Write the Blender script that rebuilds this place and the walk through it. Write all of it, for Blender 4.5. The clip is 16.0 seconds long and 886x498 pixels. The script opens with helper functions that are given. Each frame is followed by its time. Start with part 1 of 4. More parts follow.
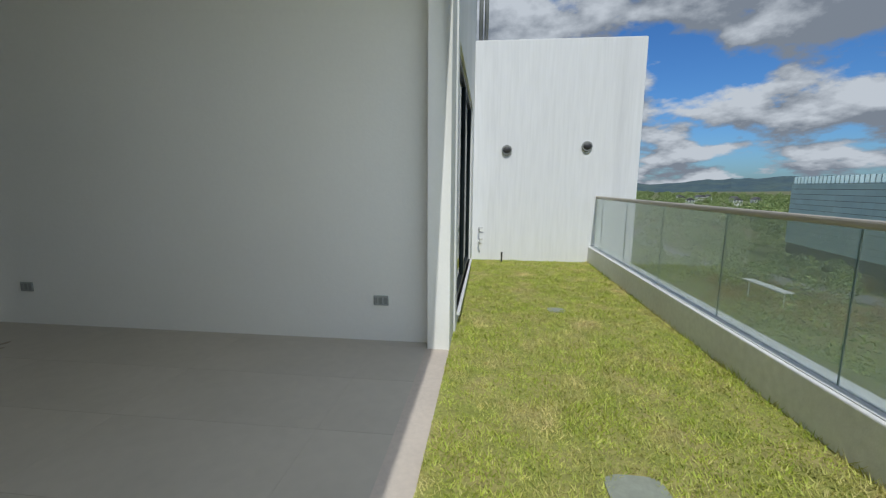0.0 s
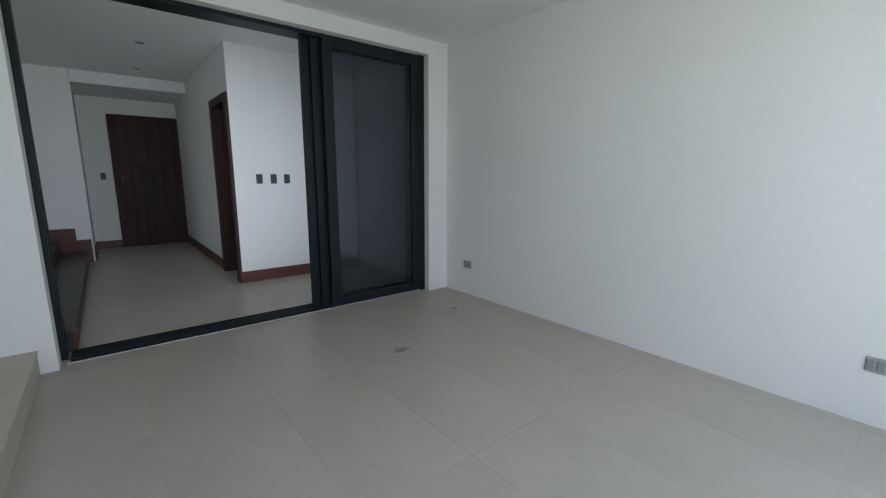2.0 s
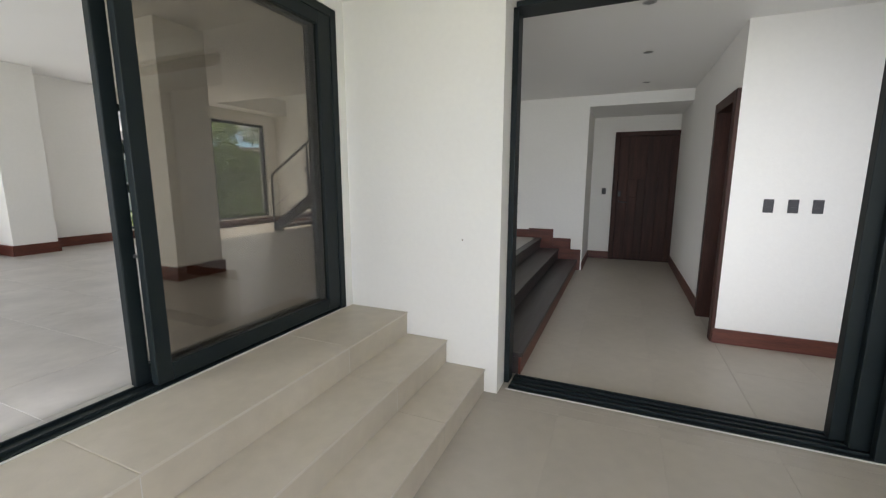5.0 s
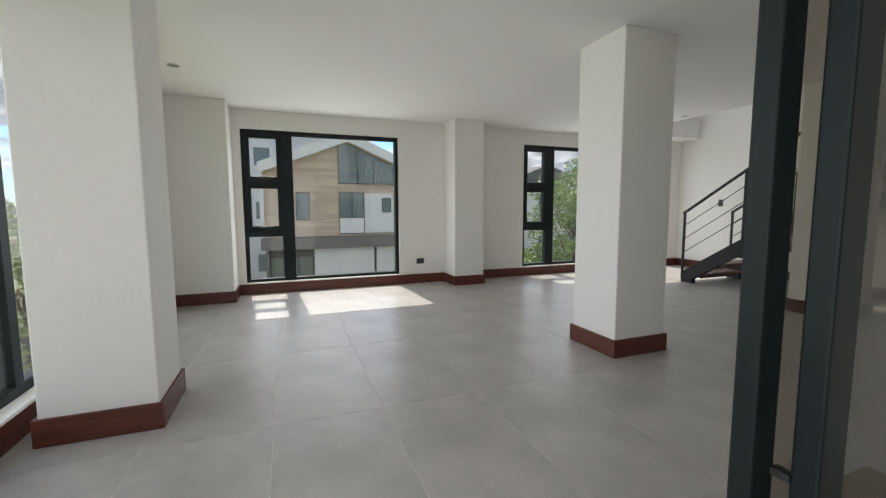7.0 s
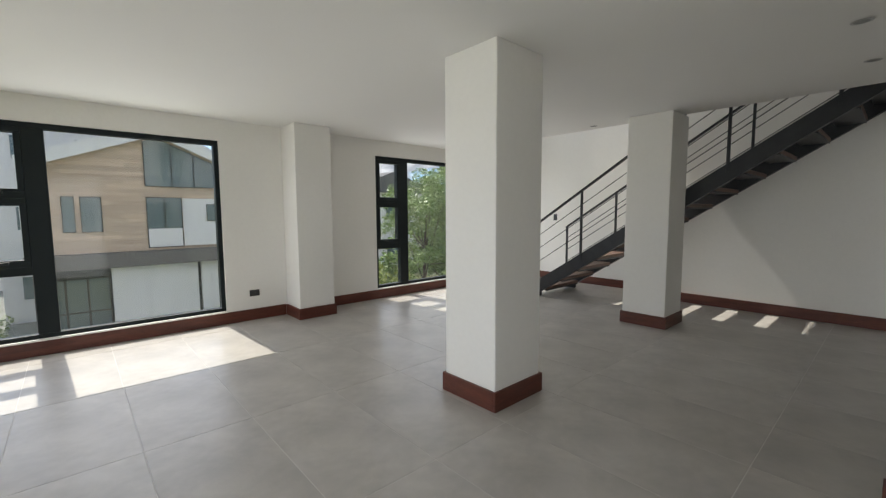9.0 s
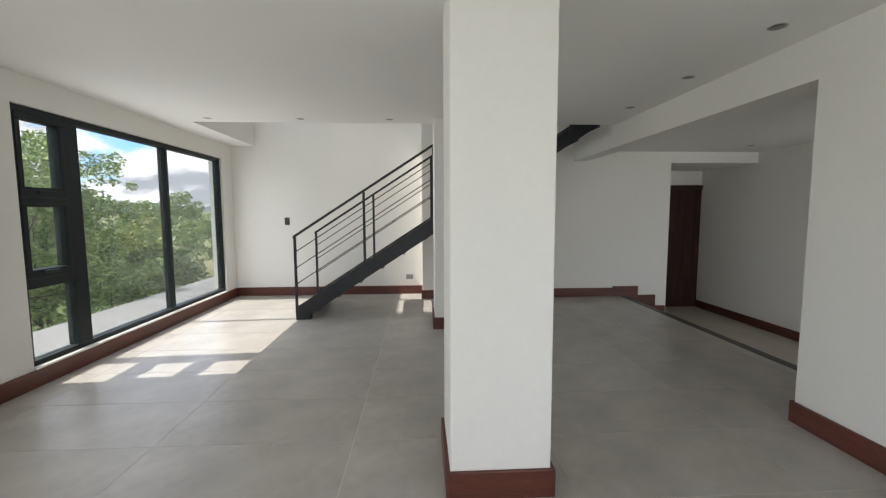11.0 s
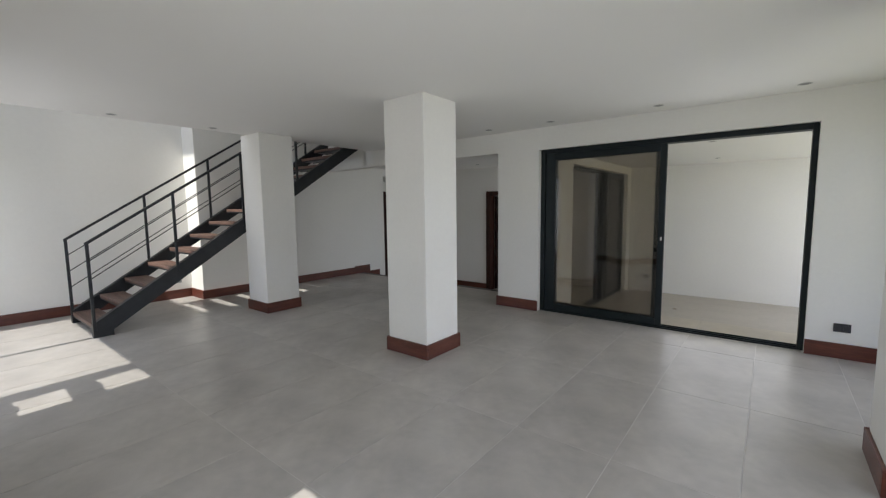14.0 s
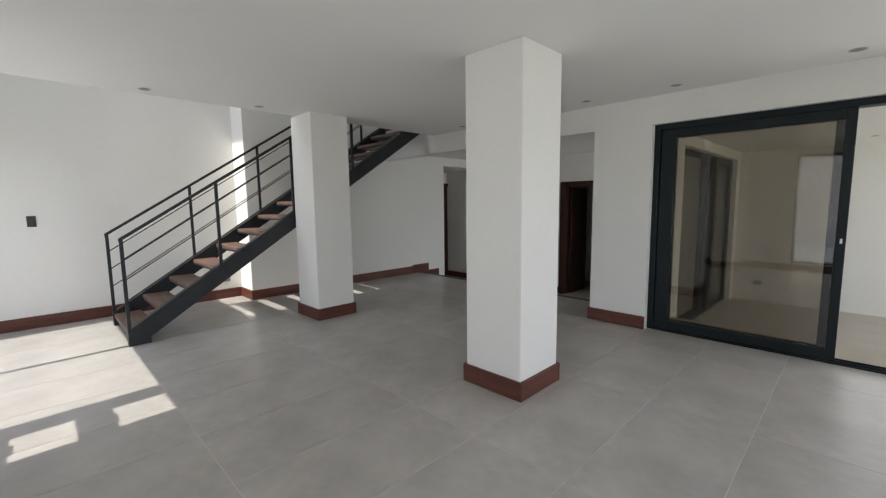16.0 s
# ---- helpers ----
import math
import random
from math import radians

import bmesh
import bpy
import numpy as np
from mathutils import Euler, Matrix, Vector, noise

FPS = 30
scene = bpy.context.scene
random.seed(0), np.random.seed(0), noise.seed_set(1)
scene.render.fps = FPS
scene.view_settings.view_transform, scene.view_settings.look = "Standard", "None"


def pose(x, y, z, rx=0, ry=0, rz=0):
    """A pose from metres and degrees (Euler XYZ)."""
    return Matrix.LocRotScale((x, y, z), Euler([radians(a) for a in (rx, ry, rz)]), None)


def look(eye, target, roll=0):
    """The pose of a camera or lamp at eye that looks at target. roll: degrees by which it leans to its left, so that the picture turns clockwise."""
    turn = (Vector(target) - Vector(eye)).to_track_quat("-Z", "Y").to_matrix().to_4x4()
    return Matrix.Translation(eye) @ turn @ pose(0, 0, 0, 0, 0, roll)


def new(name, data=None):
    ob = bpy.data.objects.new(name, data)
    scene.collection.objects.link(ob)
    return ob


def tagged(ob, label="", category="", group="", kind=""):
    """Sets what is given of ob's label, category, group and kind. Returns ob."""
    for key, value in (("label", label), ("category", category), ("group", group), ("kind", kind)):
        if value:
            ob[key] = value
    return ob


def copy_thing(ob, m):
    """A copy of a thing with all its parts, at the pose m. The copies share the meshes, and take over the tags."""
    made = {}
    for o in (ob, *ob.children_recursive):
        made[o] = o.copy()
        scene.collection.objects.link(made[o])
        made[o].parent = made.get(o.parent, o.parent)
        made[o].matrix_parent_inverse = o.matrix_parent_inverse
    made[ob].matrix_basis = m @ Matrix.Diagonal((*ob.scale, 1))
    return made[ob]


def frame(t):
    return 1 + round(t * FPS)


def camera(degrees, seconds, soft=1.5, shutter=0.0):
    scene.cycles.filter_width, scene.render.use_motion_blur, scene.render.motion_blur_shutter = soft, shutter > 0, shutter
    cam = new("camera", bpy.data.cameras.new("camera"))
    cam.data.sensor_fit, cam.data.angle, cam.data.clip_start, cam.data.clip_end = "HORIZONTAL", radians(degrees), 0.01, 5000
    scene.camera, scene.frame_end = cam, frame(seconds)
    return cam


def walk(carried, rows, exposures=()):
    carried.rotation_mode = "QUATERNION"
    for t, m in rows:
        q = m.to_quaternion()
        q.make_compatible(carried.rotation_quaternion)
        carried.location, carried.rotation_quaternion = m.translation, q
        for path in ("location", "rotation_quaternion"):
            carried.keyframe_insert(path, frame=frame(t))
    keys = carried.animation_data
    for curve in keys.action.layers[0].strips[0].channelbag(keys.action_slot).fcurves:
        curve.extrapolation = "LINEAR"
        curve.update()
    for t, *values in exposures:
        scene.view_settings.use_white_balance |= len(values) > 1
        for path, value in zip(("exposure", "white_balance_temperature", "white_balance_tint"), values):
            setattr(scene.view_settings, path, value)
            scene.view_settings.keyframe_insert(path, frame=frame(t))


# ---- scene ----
cam = camera(94.1, 16.0, soft=1.25)
PATH = [
    (0, (4.561, -3.256, 1.294), (4.351, -1.29, 0.992), 0.5),
    (0.5, (4.466, -3.294, 1.293), (3.872, -1.412, 0.966), 0.2),
    (1, (4.357, -3.313, 1.293), (3.421, -1.578, 0.957), 0.1),
    (1.5, (4.176, -3.29, 1.305), (2.927, -1.764, 0.969), 0.3),
    (2, (3.812, -3.174, 1.367), (2.289, -1.928, 1.014), 0.2),
    (2.5, (3.397, -3.063, 1.441), (1.667, -2.125, 1.085), -0.0),
    (3, (3.029, -2.893, 1.46), (1.163, -2.264, 1.111), -0.3),
    (3.2, (2.928, -2.879, 1.461), (1.03, -2.355, 1.11), -0.2),
    (5.3, (2.693, -2.806, 1.531), (1.009, -3.838, 1.219), 0.1),
    (5.5, (2.671, -2.928, 1.527), (1.094, -4.122, 1.227), 0.1),
    (5.8, (2.612, -3.257, 1.512), (1.219, -4.664, 1.232), -0.1),
    (6, (2.575, -3.489, 1.527), (1.328, -5.031, 1.268), -0.1),
    (6.2, (2.511, -3.695, 1.515), (1.394, -5.337, 1.276), -0.1),
    (6.5, (2.407, -4.015, 1.565), (1.487, -5.777, 1.346), -0.1),
    (6.8, (2.399, -4.266, 1.63), (1.63, -6.102, 1.434), -0.2),
    (7, (2.412, -4.393, 1.683), (1.7, -6.252, 1.491), -0.2),
    (7.5, (2.328, -4.646, 1.776), (1.635, -6.513, 1.592), -0.3),
    (8, (2.248, -4.807, 1.905), (1.399, -6.609, 1.72), -0.3),
    (8.5, (2.254, -4.892, 1.907), (1.174, -6.566, 1.727), -0.2),
    (9, (2.139, -5.039, 1.897), (0.806, -6.519, 1.718), -0.3),
    (9.5, (2.035, -5.317, 1.865), (0.458, -6.535, 1.698), -0.5),
    (10, (1.937, -5.943, 1.877), (0.138, -6.8, 1.705), -0.3),
    (10.2, (1.888, -6.234, 1.881), (0.011, -6.902, 1.712), -0.3),
    (12.3, (2.174, -9.325, 1.976), (0.523, -8.217, 1.769), -0.3),
    (12.5, (2.21, -9.559, 1.957), (0.637, -8.342, 1.749), -0.5),
    (13, (2.36, -9.964, 1.972), (0.951, -8.558, 1.772), -0.5),
    (13.5, (2.481, -10.147, 1.978), (1.187, -8.635, 1.781), -0.6),
    (14, (2.555, -10.212, 1.973), (1.318, -8.653, 1.772), -0.7),
    (14.5, (2.564, -10.233, 1.951), (1.349, -8.657, 1.752), -0.6),
    (15, (2.501, -10.182, 1.934), (1.262, -8.626, 1.729), -0.6),
    (15.5, (2.141, -9.959, 1.932), (0.829, -8.464, 1.721), -0.6),
    (16, (1.669, -9.679, 1.941), (0.257, -8.281, 1.717), -0.7),
]
walk(cam, [(t, look(e, g, r)) for t, e, g, r in PATH],
     exposures=[(0, -0.05, 6000, 6), (0.5, 0.12, 5850, 7), (1.0, 0.2, 5650, 8), (1.5, 0.5, 5550, 8), (2.0, 1.0, 5700, 10), (2.5, 1.42, 6300, 15), (3.0, 1.65, 6550, 15),
                (5.5, 1.8, 6330, 15), (6.0, 1.42, 6200, 14), (6.5, 1.45, 6450, 14), (7.0, 1.24, 6550, 13), (8.0, 1.2, 6620, 13), (9.0, 1.3, 6640, 13), (10.0, 1.47, 6640, 13), (12.5, 1.36, 6420, 14), (14.5, 1.19, 6330, 15), (16.0, 1.37, 6400, 15)])

# ---- world, sun, light ----
SUN_TO = Vector((0.09, -1.5, 2.0)).normalized()
world = bpy.data.worlds.new("world")
scene.world = world
world.use_nodes = True
wn, wl = world.node_tree.nodes, world.node_tree.links
wn.clear()
w_out = wn.new("ShaderNodeOutputWorld")
w_bg = wn.new("ShaderNodeBackground")
w_bg.inputs["Strength"].default_value = 0.09
sky = wn.new("ShaderNodeTexSky")
sky.sky_type = "NISHITA"
sky.sun_disc = False
sky.sun_elevation = math.asin(SUN_TO.z)
sky.sun_rotation = math.atan2(SUN_TO.x, SUN_TO.y)
w_co = wn.new("ShaderNodeTexCoord")
w_sep, w_com = wn.new("ShaderNodeSeparateXYZ"), wn.new("ShaderNodeCombineXYZ")
w_z = wn.new("ShaderNodeMath")
w_z.operation = "ADD"
w_z.inputs[1].default_value = 0.34
w_zm = wn.new("ShaderNodeMath")
w_zm.operation = "MAXIMUM"
w_zm.inputs[1].default_value = 0.06
w_x, w_y = wn.new("ShaderNodeMath"), wn.new("ShaderNodeMath")
w_x.operation = w_y.operation = "DIVIDE"
wl.new(w_co.outputs["Generated"], w_sep.inputs["Vector"])
wl.new(w_sep.outputs["Z"], w_z.inputs[0])
wl.new(w_z.outputs["Value"], w_zm.inputs[0])
for axis, node in (("X", w_x), ("Y", w_y)):
    wl.new(w_sep.outputs[axis], node.inputs[0])
    wl.new(w_zm.outputs["Value"], node.inputs[1])
    wl.new(node.outputs["Value"], w_com.inputs[axis])
w_map = wn.new("ShaderNodeMapping")
w_map.inputs["Scale"].default_value = (1.0, 1.0, 1.0)
w_map.inputs["Location"].default_value = (5.1, 2.2, 0.4)
w_n = wn.new("ShaderNodeTexNoise")
w_n.inputs["Scale"].default_value = 2.3
w_n.inputs["Detail"].default_value = 9
w_n.inputs["Roughness"].default_value = 0.55
w_r = wn.new("ShaderNodeValToRGB")
w_r.color_ramp.elements[0].position, w_r.color_ramp.elements[1].position = 0.43, 0.49
w_n2 = wn.new("ShaderNodeTexNoise")
w_n2.inputs["Scale"].default_value = 2.3
w_n2.inputs["Detail"].default_value = 9
w_n2.inputs["Roughness"].default_value = 0.55
w_up = wn.new("ShaderNodeVectorMath")
w_up.operation = "SCALE"
w_up.inputs["Scale"].default_value = 0.93
w_map2 = wn.new("ShaderNodeMapping")
w_sub = wn.new("ShaderNodeMath")
w_sub.operation = "SUBTRACT"
w_lit = wn.new("ShaderNodeMapRange")
w_lit.inputs["From Min"].default_value, w_lit.inputs["From Max"].default_value = -0.06, 0.09
w_c = wn.new("ShaderNodeValToRGB")
w_c.color_ramp.elements[0].position, w_c.color_ramp.elements[1].position = 0.1, 0.95
w_map2.inputs["Location"].default_value = w_map.inputs["Location"].default_value
w_c.color_ramp.elements[0].color, w_c.color_ramp.elements[1].color = (2.4, 2.6, 3.0, 1), (6.3, 6.4, 6.7, 1)
w_mix = wn.new("ShaderNodeMix")
w_mix.data_type = "RGBA"
wl.new(w_com.outputs["Vector"], w_map.inputs["Vector"])
wl.new(w_map.outputs["Vector"], w_n.inputs["Vector"])
wl.new(w_com.outputs["Vector"], w_up.inputs[0])
wl.new(w_up.outputs["Vector"], w_map2.inputs["Vector"])
wl.new(w_map2.outputs["Vector"], w_n2.inputs["Vector"])
wl.new(w_n.outputs["Fac"], w_r.inputs["Fac"])
wl.new(w_n.outputs["Fac"], w_sub.inputs[0])
wl.new(w_n2.outputs["Fac"], w_sub.inputs[1])
wl.new(w_sub.outputs["Value"], w_lit.inputs["Value"])
wl.new(w_lit.outputs["Result"], w_c.inputs["Fac"])
wl.new(w_r.outputs["Color"], w_mix.inputs["Factor"])
w_sat = wn.new("ShaderNodeHueSaturation")
w_sat.inputs["Saturation"].default_value = 1.15
wl.new(sky.outputs["Color"], w_sat.inputs["Color"])
w_blue = wn.new("ShaderNodeMix")
w_blue.data_type, w_blue.blend_type = "RGBA", "MULTIPLY"
w_blue.inputs["Factor"].default_value = 1.0
w_blue.inputs["B"].default_value = (0.55, 0.82, 1.18, 1)
wl.new(w_sat.outputs["Color"], w_blue.inputs["A"])
wl.new(w_blue.outputs["Result"], w_mix.inputs["A"])
wl.new(w_c.outputs["Color"], w_mix.inputs["B"])
wl.new(w_mix.outputs["Result"], w_bg.inputs["Color"])
wl.new(w_bg.outputs["Background"], w_out.inputs["Surface"])
sun = new("sun", bpy.data.lights.new("sun", "SUN"))
sun.data.energy, sun.data.angle, sun.data.color = 2.6, radians(0.5), (1.0, 0.95, 0.87)
sun.matrix_world = look(SUN_TO * 40, (0, 0, 0))


def sky_panel(name, eye, target, wide, tall, watts, spread=180):
    """Sky light that enters through an opening of that size. spread: degrees of sky that the opening sees."""
    ob = new(name, bpy.data.lights.new(name, "AREA"))
    ob.data.shape, ob.data.size, ob.data.size_y, ob.data.energy = "RECTANGLE", wide, tall, watts
    ob.data.color, ob.data.spread = (0.93, 0.97, 1.0), radians(spread)
    ob.matrix_world = look(eye, target)


sky_panel("skylight_window_1", (1.85, -10.58, 1.7), (1.85, -5.0, 1.5), 2.1, 2.0, 7)
sky_panel("skylight_window_2", (-3.1, -10.58, 1.7), (-3.1, -5.0, 1.5), 3.2, 2.0, 8)
sky_panel("skylight_hall_door", (-0.37, -1.95, 1.35), (-3.0, -2.1, 1.2), 3.0, 2.4, 4.5, 110)
sky_panel("skylight_living_door", (2.22, -5.01, 1.6), (2.22, -8.0, 1.6), 1.1, 2.0, 2.8)
sky_panel("skylight_window_3", (3.71, -7.3, 1.7), (0.0, -7.3, 1.5), 4.1, 2.0, 7.5, 120)
sky_panel("skylight_window_5", (-4.25, -10.55, 5.75), (-4.25, -5.0, 4.2), 1.3, 2.9, 17)
sky_panel("skylight_terrace", (4.3, -2.4, 1.5), (0.0, -2.4, 1.2), 4.4, 2.6, 18)


# ---- materials ----
def mat(name, base, rough=0.6, metal=0.0, second=None, scale=3.0, mix=0.5, grain=0.0, grain_scale=60.0, bump=0.0,
        bump_scale=80.0, stretch=(1, 1, 1), vary=0.0, spec=0.5, space="Object", ramp=(0.35, 0.65)):
    """A surface with two scales of colour variation, fine relief and a slight shade of its own for each object."""
    m = bpy.data.materials.new(name)
    m.use_nodes = True
    n, l = m.node_tree.nodes, m.node_tree.links
    b = n["Principled BSDF"]
    b.inputs["Roughness"].default_value, b.inputs["Metallic"].default_value = rough, metal
    b.inputs["Specular IOR Level"].default_value = spec
    co = n.new("ShaderNodeTexCoord")
    mp = n.new("ShaderNodeMapping")
    mp.inputs["Scale"].default_value = stretch
    l.new(co.outputs[space], mp.inputs["Vector"])
    big = n.new("ShaderNodeTexNoise")
    big.inputs["Scale"].default_value, big.inputs["Detail"].default_value = scale, 5
    l.new(mp.outputs["Vector"], big.inputs["Vector"])
    rp = n.new("ShaderNodeValToRGB")
    rp.color_ramp.elements[0].position, rp.color_ramp.elements[1].position = ramp
    l.new(big.outputs["Fac"], rp.inputs["Fac"])
    mx = n.new("ShaderNodeMix")
    mx.data_type = "RGBA"
    second = second or tuple(c * (1 - 0.12) for c in base)
    mx.inputs["A"].default_value, mx.inputs["B"].default_value = (*base, 1), (*second, 1)
    sc = n.new("ShaderNodeMath")
    sc.operation = "MULTIPLY"
    sc.inputs[1].default_value = mix
    l.new(rp.outputs["Color"], sc.inputs[0])
    l.new(sc.outputs["Value"], mx.inputs["Factor"])
    col = mx.outputs["Result"]
    if grain or vary:
        hsv = n.new("ShaderNodeHueSaturation")
        l.new(col, hsv.inputs["Color"])
        fine = n.new("ShaderNodeTexNoise")
        fine.inputs["Scale"].default_value, fine.inputs["Detail"].default_value = grain_scale, 4
        l.new(mp.outputs["Vector"], fine.inputs["Vector"])
        a = n.new("ShaderNodeMapRange")
        a.inputs["From Min"].default_value, a.inputs["From Max"].default_value = 0.25, 0.75
        a.inputs["To Min"].default_value, a.inputs["To Max"].default_value = 1 - grain, 1 + grain
        l.new(fine.outputs["Fac"], a.inputs["Value"])
        info = n.new("ShaderNodeObjectInfo")
        c = n.new("ShaderNodeMapRange")
        c.inputs["To Min"].default_value, c.inputs["To Max"].default_value = 1 - vary, 1 + vary
        l.new(info.outputs["Random"], c.inputs["Value"])
        mul = n.new("ShaderNodeMath")
        mul.operation = "MULTIPLY"
        l.new(a.outputs["Result"], mul.inputs[0])
        l.new(c.outputs["Result"], mul.inputs[1])
        l.new(mul.outputs["Value"], hsv.inputs["Value"])
        col = hsv.outputs["Color"]
    l.new(col, b.inputs["Base Color"])
    if bump:
        bn = n.new("ShaderNodeTexNoise")
        bn.inputs["Scale"].default_value, bn.inputs["Detail"].default_value = bump_scale, 5
        l.new(mp.outputs["Vector"], bn.inputs["Vector"])
        bp = n.new("ShaderNodeBump")
        bp.inputs["Strength"].default_value, bp.inputs["Distance"].default_value = bump, 0.01
        l.new(bn.outputs["Fac"], bp.inputs["Height"])
        l.new(bp.outputs["Normal"], b.inputs["Normal"])
    return m


def glass_mat(name, tint, gloss=0.03, rough=0.0, dust_and_glare=0.0):
    """Thin pane: tinted see-through with a mirror sheen that grows at grazing angles."""
    m = bpy.data.materials.new(name)
    m.use_nodes = True
    n, l = m.node_tree.nodes, m.node_tree.links
    n.remove(n["Principled BSDF"])
    tr, gl, lw, mx, pw, ml = (n.new("ShaderNode" + k) for k in ("BsdfTransparent", "BsdfGlossy", "LayerWeight", "MixShader", "Math", "Math"))
    tr.inputs["Color"].default_value = (*(math.sqrt(c) for c in tint), 1)
    gl.inputs["Roughness"].default_value = rough
    pw.operation, ml.operation = "POWER", "MULTIPLY_ADD"
    pw.inputs[1].default_value = 4.0
    ml.inputs[1].default_value, ml.inputs[2].default_value = 0.7, gloss
    lw.inputs["Blend"].default_value = 0.5
    if gloss < 0:
        l.new(tr.outputs["BSDF"], n["Material Output"].inputs["Surface"])
        return m
    l.new(lw.outputs["Facing"], pw.inputs[0])
    l.new(pw.outputs["Value"], ml.inputs[0])
    l.new(ml.outputs["Value"], mx.inputs["Fac"])
    l.new(tr.outputs["BSDF"], mx.inputs[1])
    l.new(gl.outputs["BSDF"], mx.inputs[2])
    out = mx.outputs["Shader"]
    # pale diffuse film: real dust plus a painted veil of reflected sky and haze
    if dust_and_glare:
        df, m2 = n.new("ShaderNodeBsdfDiffuse"), n.new("ShaderNodeMixShader")
        df.inputs["Color"].default_value = (0.72, 0.82, 0.79, 1)
        m2.inputs["Fac"].default_value = dust_and_glare
        l.new(out, m2.inputs[1])
        l.new(df.outputs["BSDF"], m2.inputs[2])
        out = m2.outputs["Shader"]
    l.new(out, n["Material Output"].inputs["Surface"])
    return m


M_WALL = mat("white_plaster", (0.86, 0.845, 0.80), 0.85, second=(0.81, 0.795, 0.75), scale=0.8, bump=0.12, bump_scale=45, grain=0.012, grain_scale=25)
M_CEIL = mat("ceiling_paint", (0.86, 0.85, 0.82), 0.9, second=(0.82, 0.81, 0.78), scale=0.5, bump=0.04, bump_scale=50)
M_EXT = mat("exterior_render", (0.82, 0.82, 0.81), 0.85, second=(0.66, 0.66, 0.65), scale=1.1, mix=0.45, stretch=(2.2, 2.2, 0.16), bump=0.2, bump_scale=30, grain=0.03, grain_scale=14)
M_STREAK = mat("rain_streaked_render", (0.85, 0.85, 0.865), 0.85, second=(0.60, 0.60, 0.61), scale=1.3, mix=0.4, stretch=(2.4, 1, 0.16), ramp=(0.52, 0.8), bump=0.2, bump_scale=30, grain=0.05, grain_scale=9)
M_TILE = mat("grey_porcelain", (0.485, 0.458, 0.42), 0.33, second=(0.355, 0.335, 0.31), scale=2.4, mix=0.75, grain=0.07, grain_scale=11, bump=0.05, bump_scale=90, vary=0.03, spec=0.45)
M_TILE_B = mat("beige_grey_porcelain", (0.475, 0.432, 0.365), 0.4, second=(0.435, 0.395, 0.332), scale=1.3, mix=0.8, grain=0.05, grain_scale=10, bump=0.05, bump_scale=90, vary=0.006, spec=0.45)
M_GROUT_B = mat("beige_grout", (0.45, 0.412, 0.35), 0.9, scale=5)
M_GROUT = mat("tile_grout", (0.67, 0.65, 0.615), 0.9, scale=5)
M_NOSE = mat("pale_beige_nosing", (0.61, 0.565, 0.49), 0.6, scale=4)
M_STEP = mat("beige_step_tile", (0.55, 0.495, 0.405), 0.5, second=(0.475, 0.425, 0.345), scale=1.8, mix=0.7, grain=0.05, grain_scale=12, bump=0.06, bump_scale=90, vary=0.03)
M_STRIP = mat("threshold_concrete", (0.56, 0.48, 0.41), 0.8, second=(0.45, 0.39, 0.34), scale=2.5, grain=0.06, grain_scale=30, bump=0.2)
M_FRAME = mat("dark_aluminium", (0.009, 0.015, 0.0165), 0.45, metal=0.0, second=(0.014, 0.02, 0.022), scale=4, spec=0.25)
M_STEEL = mat("black_painted_steel", (0.014, 0.016, 0.019), 0.42, metal=0.2, second=(0.03, 0.032, 0.036), scale=7, grain=0.1, grain_scale=30)
M_SKIRT = mat("red_stained_wood", (0.135, 0.038, 0.022), 0.42, second=(0.075, 0.02, 0.013), scale=2.2, mix=0.8, grain=0.25, grain_scale=18, stretch=(1, 1, 9), vary=0.1, bump=0.08, bump_scale=40)
M_DOOR = mat("dark_stained_wood", (0.054, 0.020, 0.013), 0.55, spec=0.3, second=(0.025, 0.009, 0.006), scale=2.4, mix=0.9, grain=0.3, grain_scale=22, stretch=(7, 7, 0.7), vary=0.22, bump=0.12, bump_scale=30)
M_TREADW = mat("worn_tread_wood", (0.17, 0.10, 0.075), 0.55, second=(0.085, 0.05, 0.038), scale=3, mix=0.8, grain=0.25, grain_scale=20, stretch=(0.7, 8, 8), vary=0.18, bump=0.1)
M_TREADD = mat("dark_hall_tread", (0.05, 0.042, 0.04), 0.4, second=(0.03, 0.024, 0.022), scale=3, mix=0.8, grain=0.2, grain_scale=14, stretch=(0.7, 8, 8), vary=0.1)
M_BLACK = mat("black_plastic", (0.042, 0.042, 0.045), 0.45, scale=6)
M_SOCKET = mat("pale_grey_plastic", (0.36, 0.38, 0.36), 0.5, scale=6)
M_GREY = mat("grey_plastic", (0.28, 0.29, 0.28), 0.5, scale=6)
M_CHROME = mat("brushed_metal", (0.55, 0.55, 0.54), 0.3, metal=1.0, scale=20)
M_RAIL = mat("bronze_handrail", (0.50, 0.455, 0.40), 0.45, metal=0.15, scale=5, grain=0.05)
M_CURB = mat("cream_curb", (0.90, 0.90, 0.91), 0.85, second=(0.80, 0.80, 0.80), scale=1.6, mix=0.7, grain=0.06, grain_scale=20, bump=0.2)
M_ALU = mat("white_aluminium", (0.8, 0.8, 0.8), 0.4, scale=4)
M_GLASS = glass_mat("clear_glass", (0.93, 0.96, 0.94), 0.03, 0.0, 0.05)
M_GLASS_T = glass_mat("bronze_tinted_glass", (0.57, 0.54, 0.49), 0.07)
M_GLASS_T2 = glass_mat("bronze_glass_body", (0.57, 0.54, 0.49), -1)
M_GLASS_H = glass_mat("grey_tinted_glass", (0.30, 0.34, 0.40), 0.08)
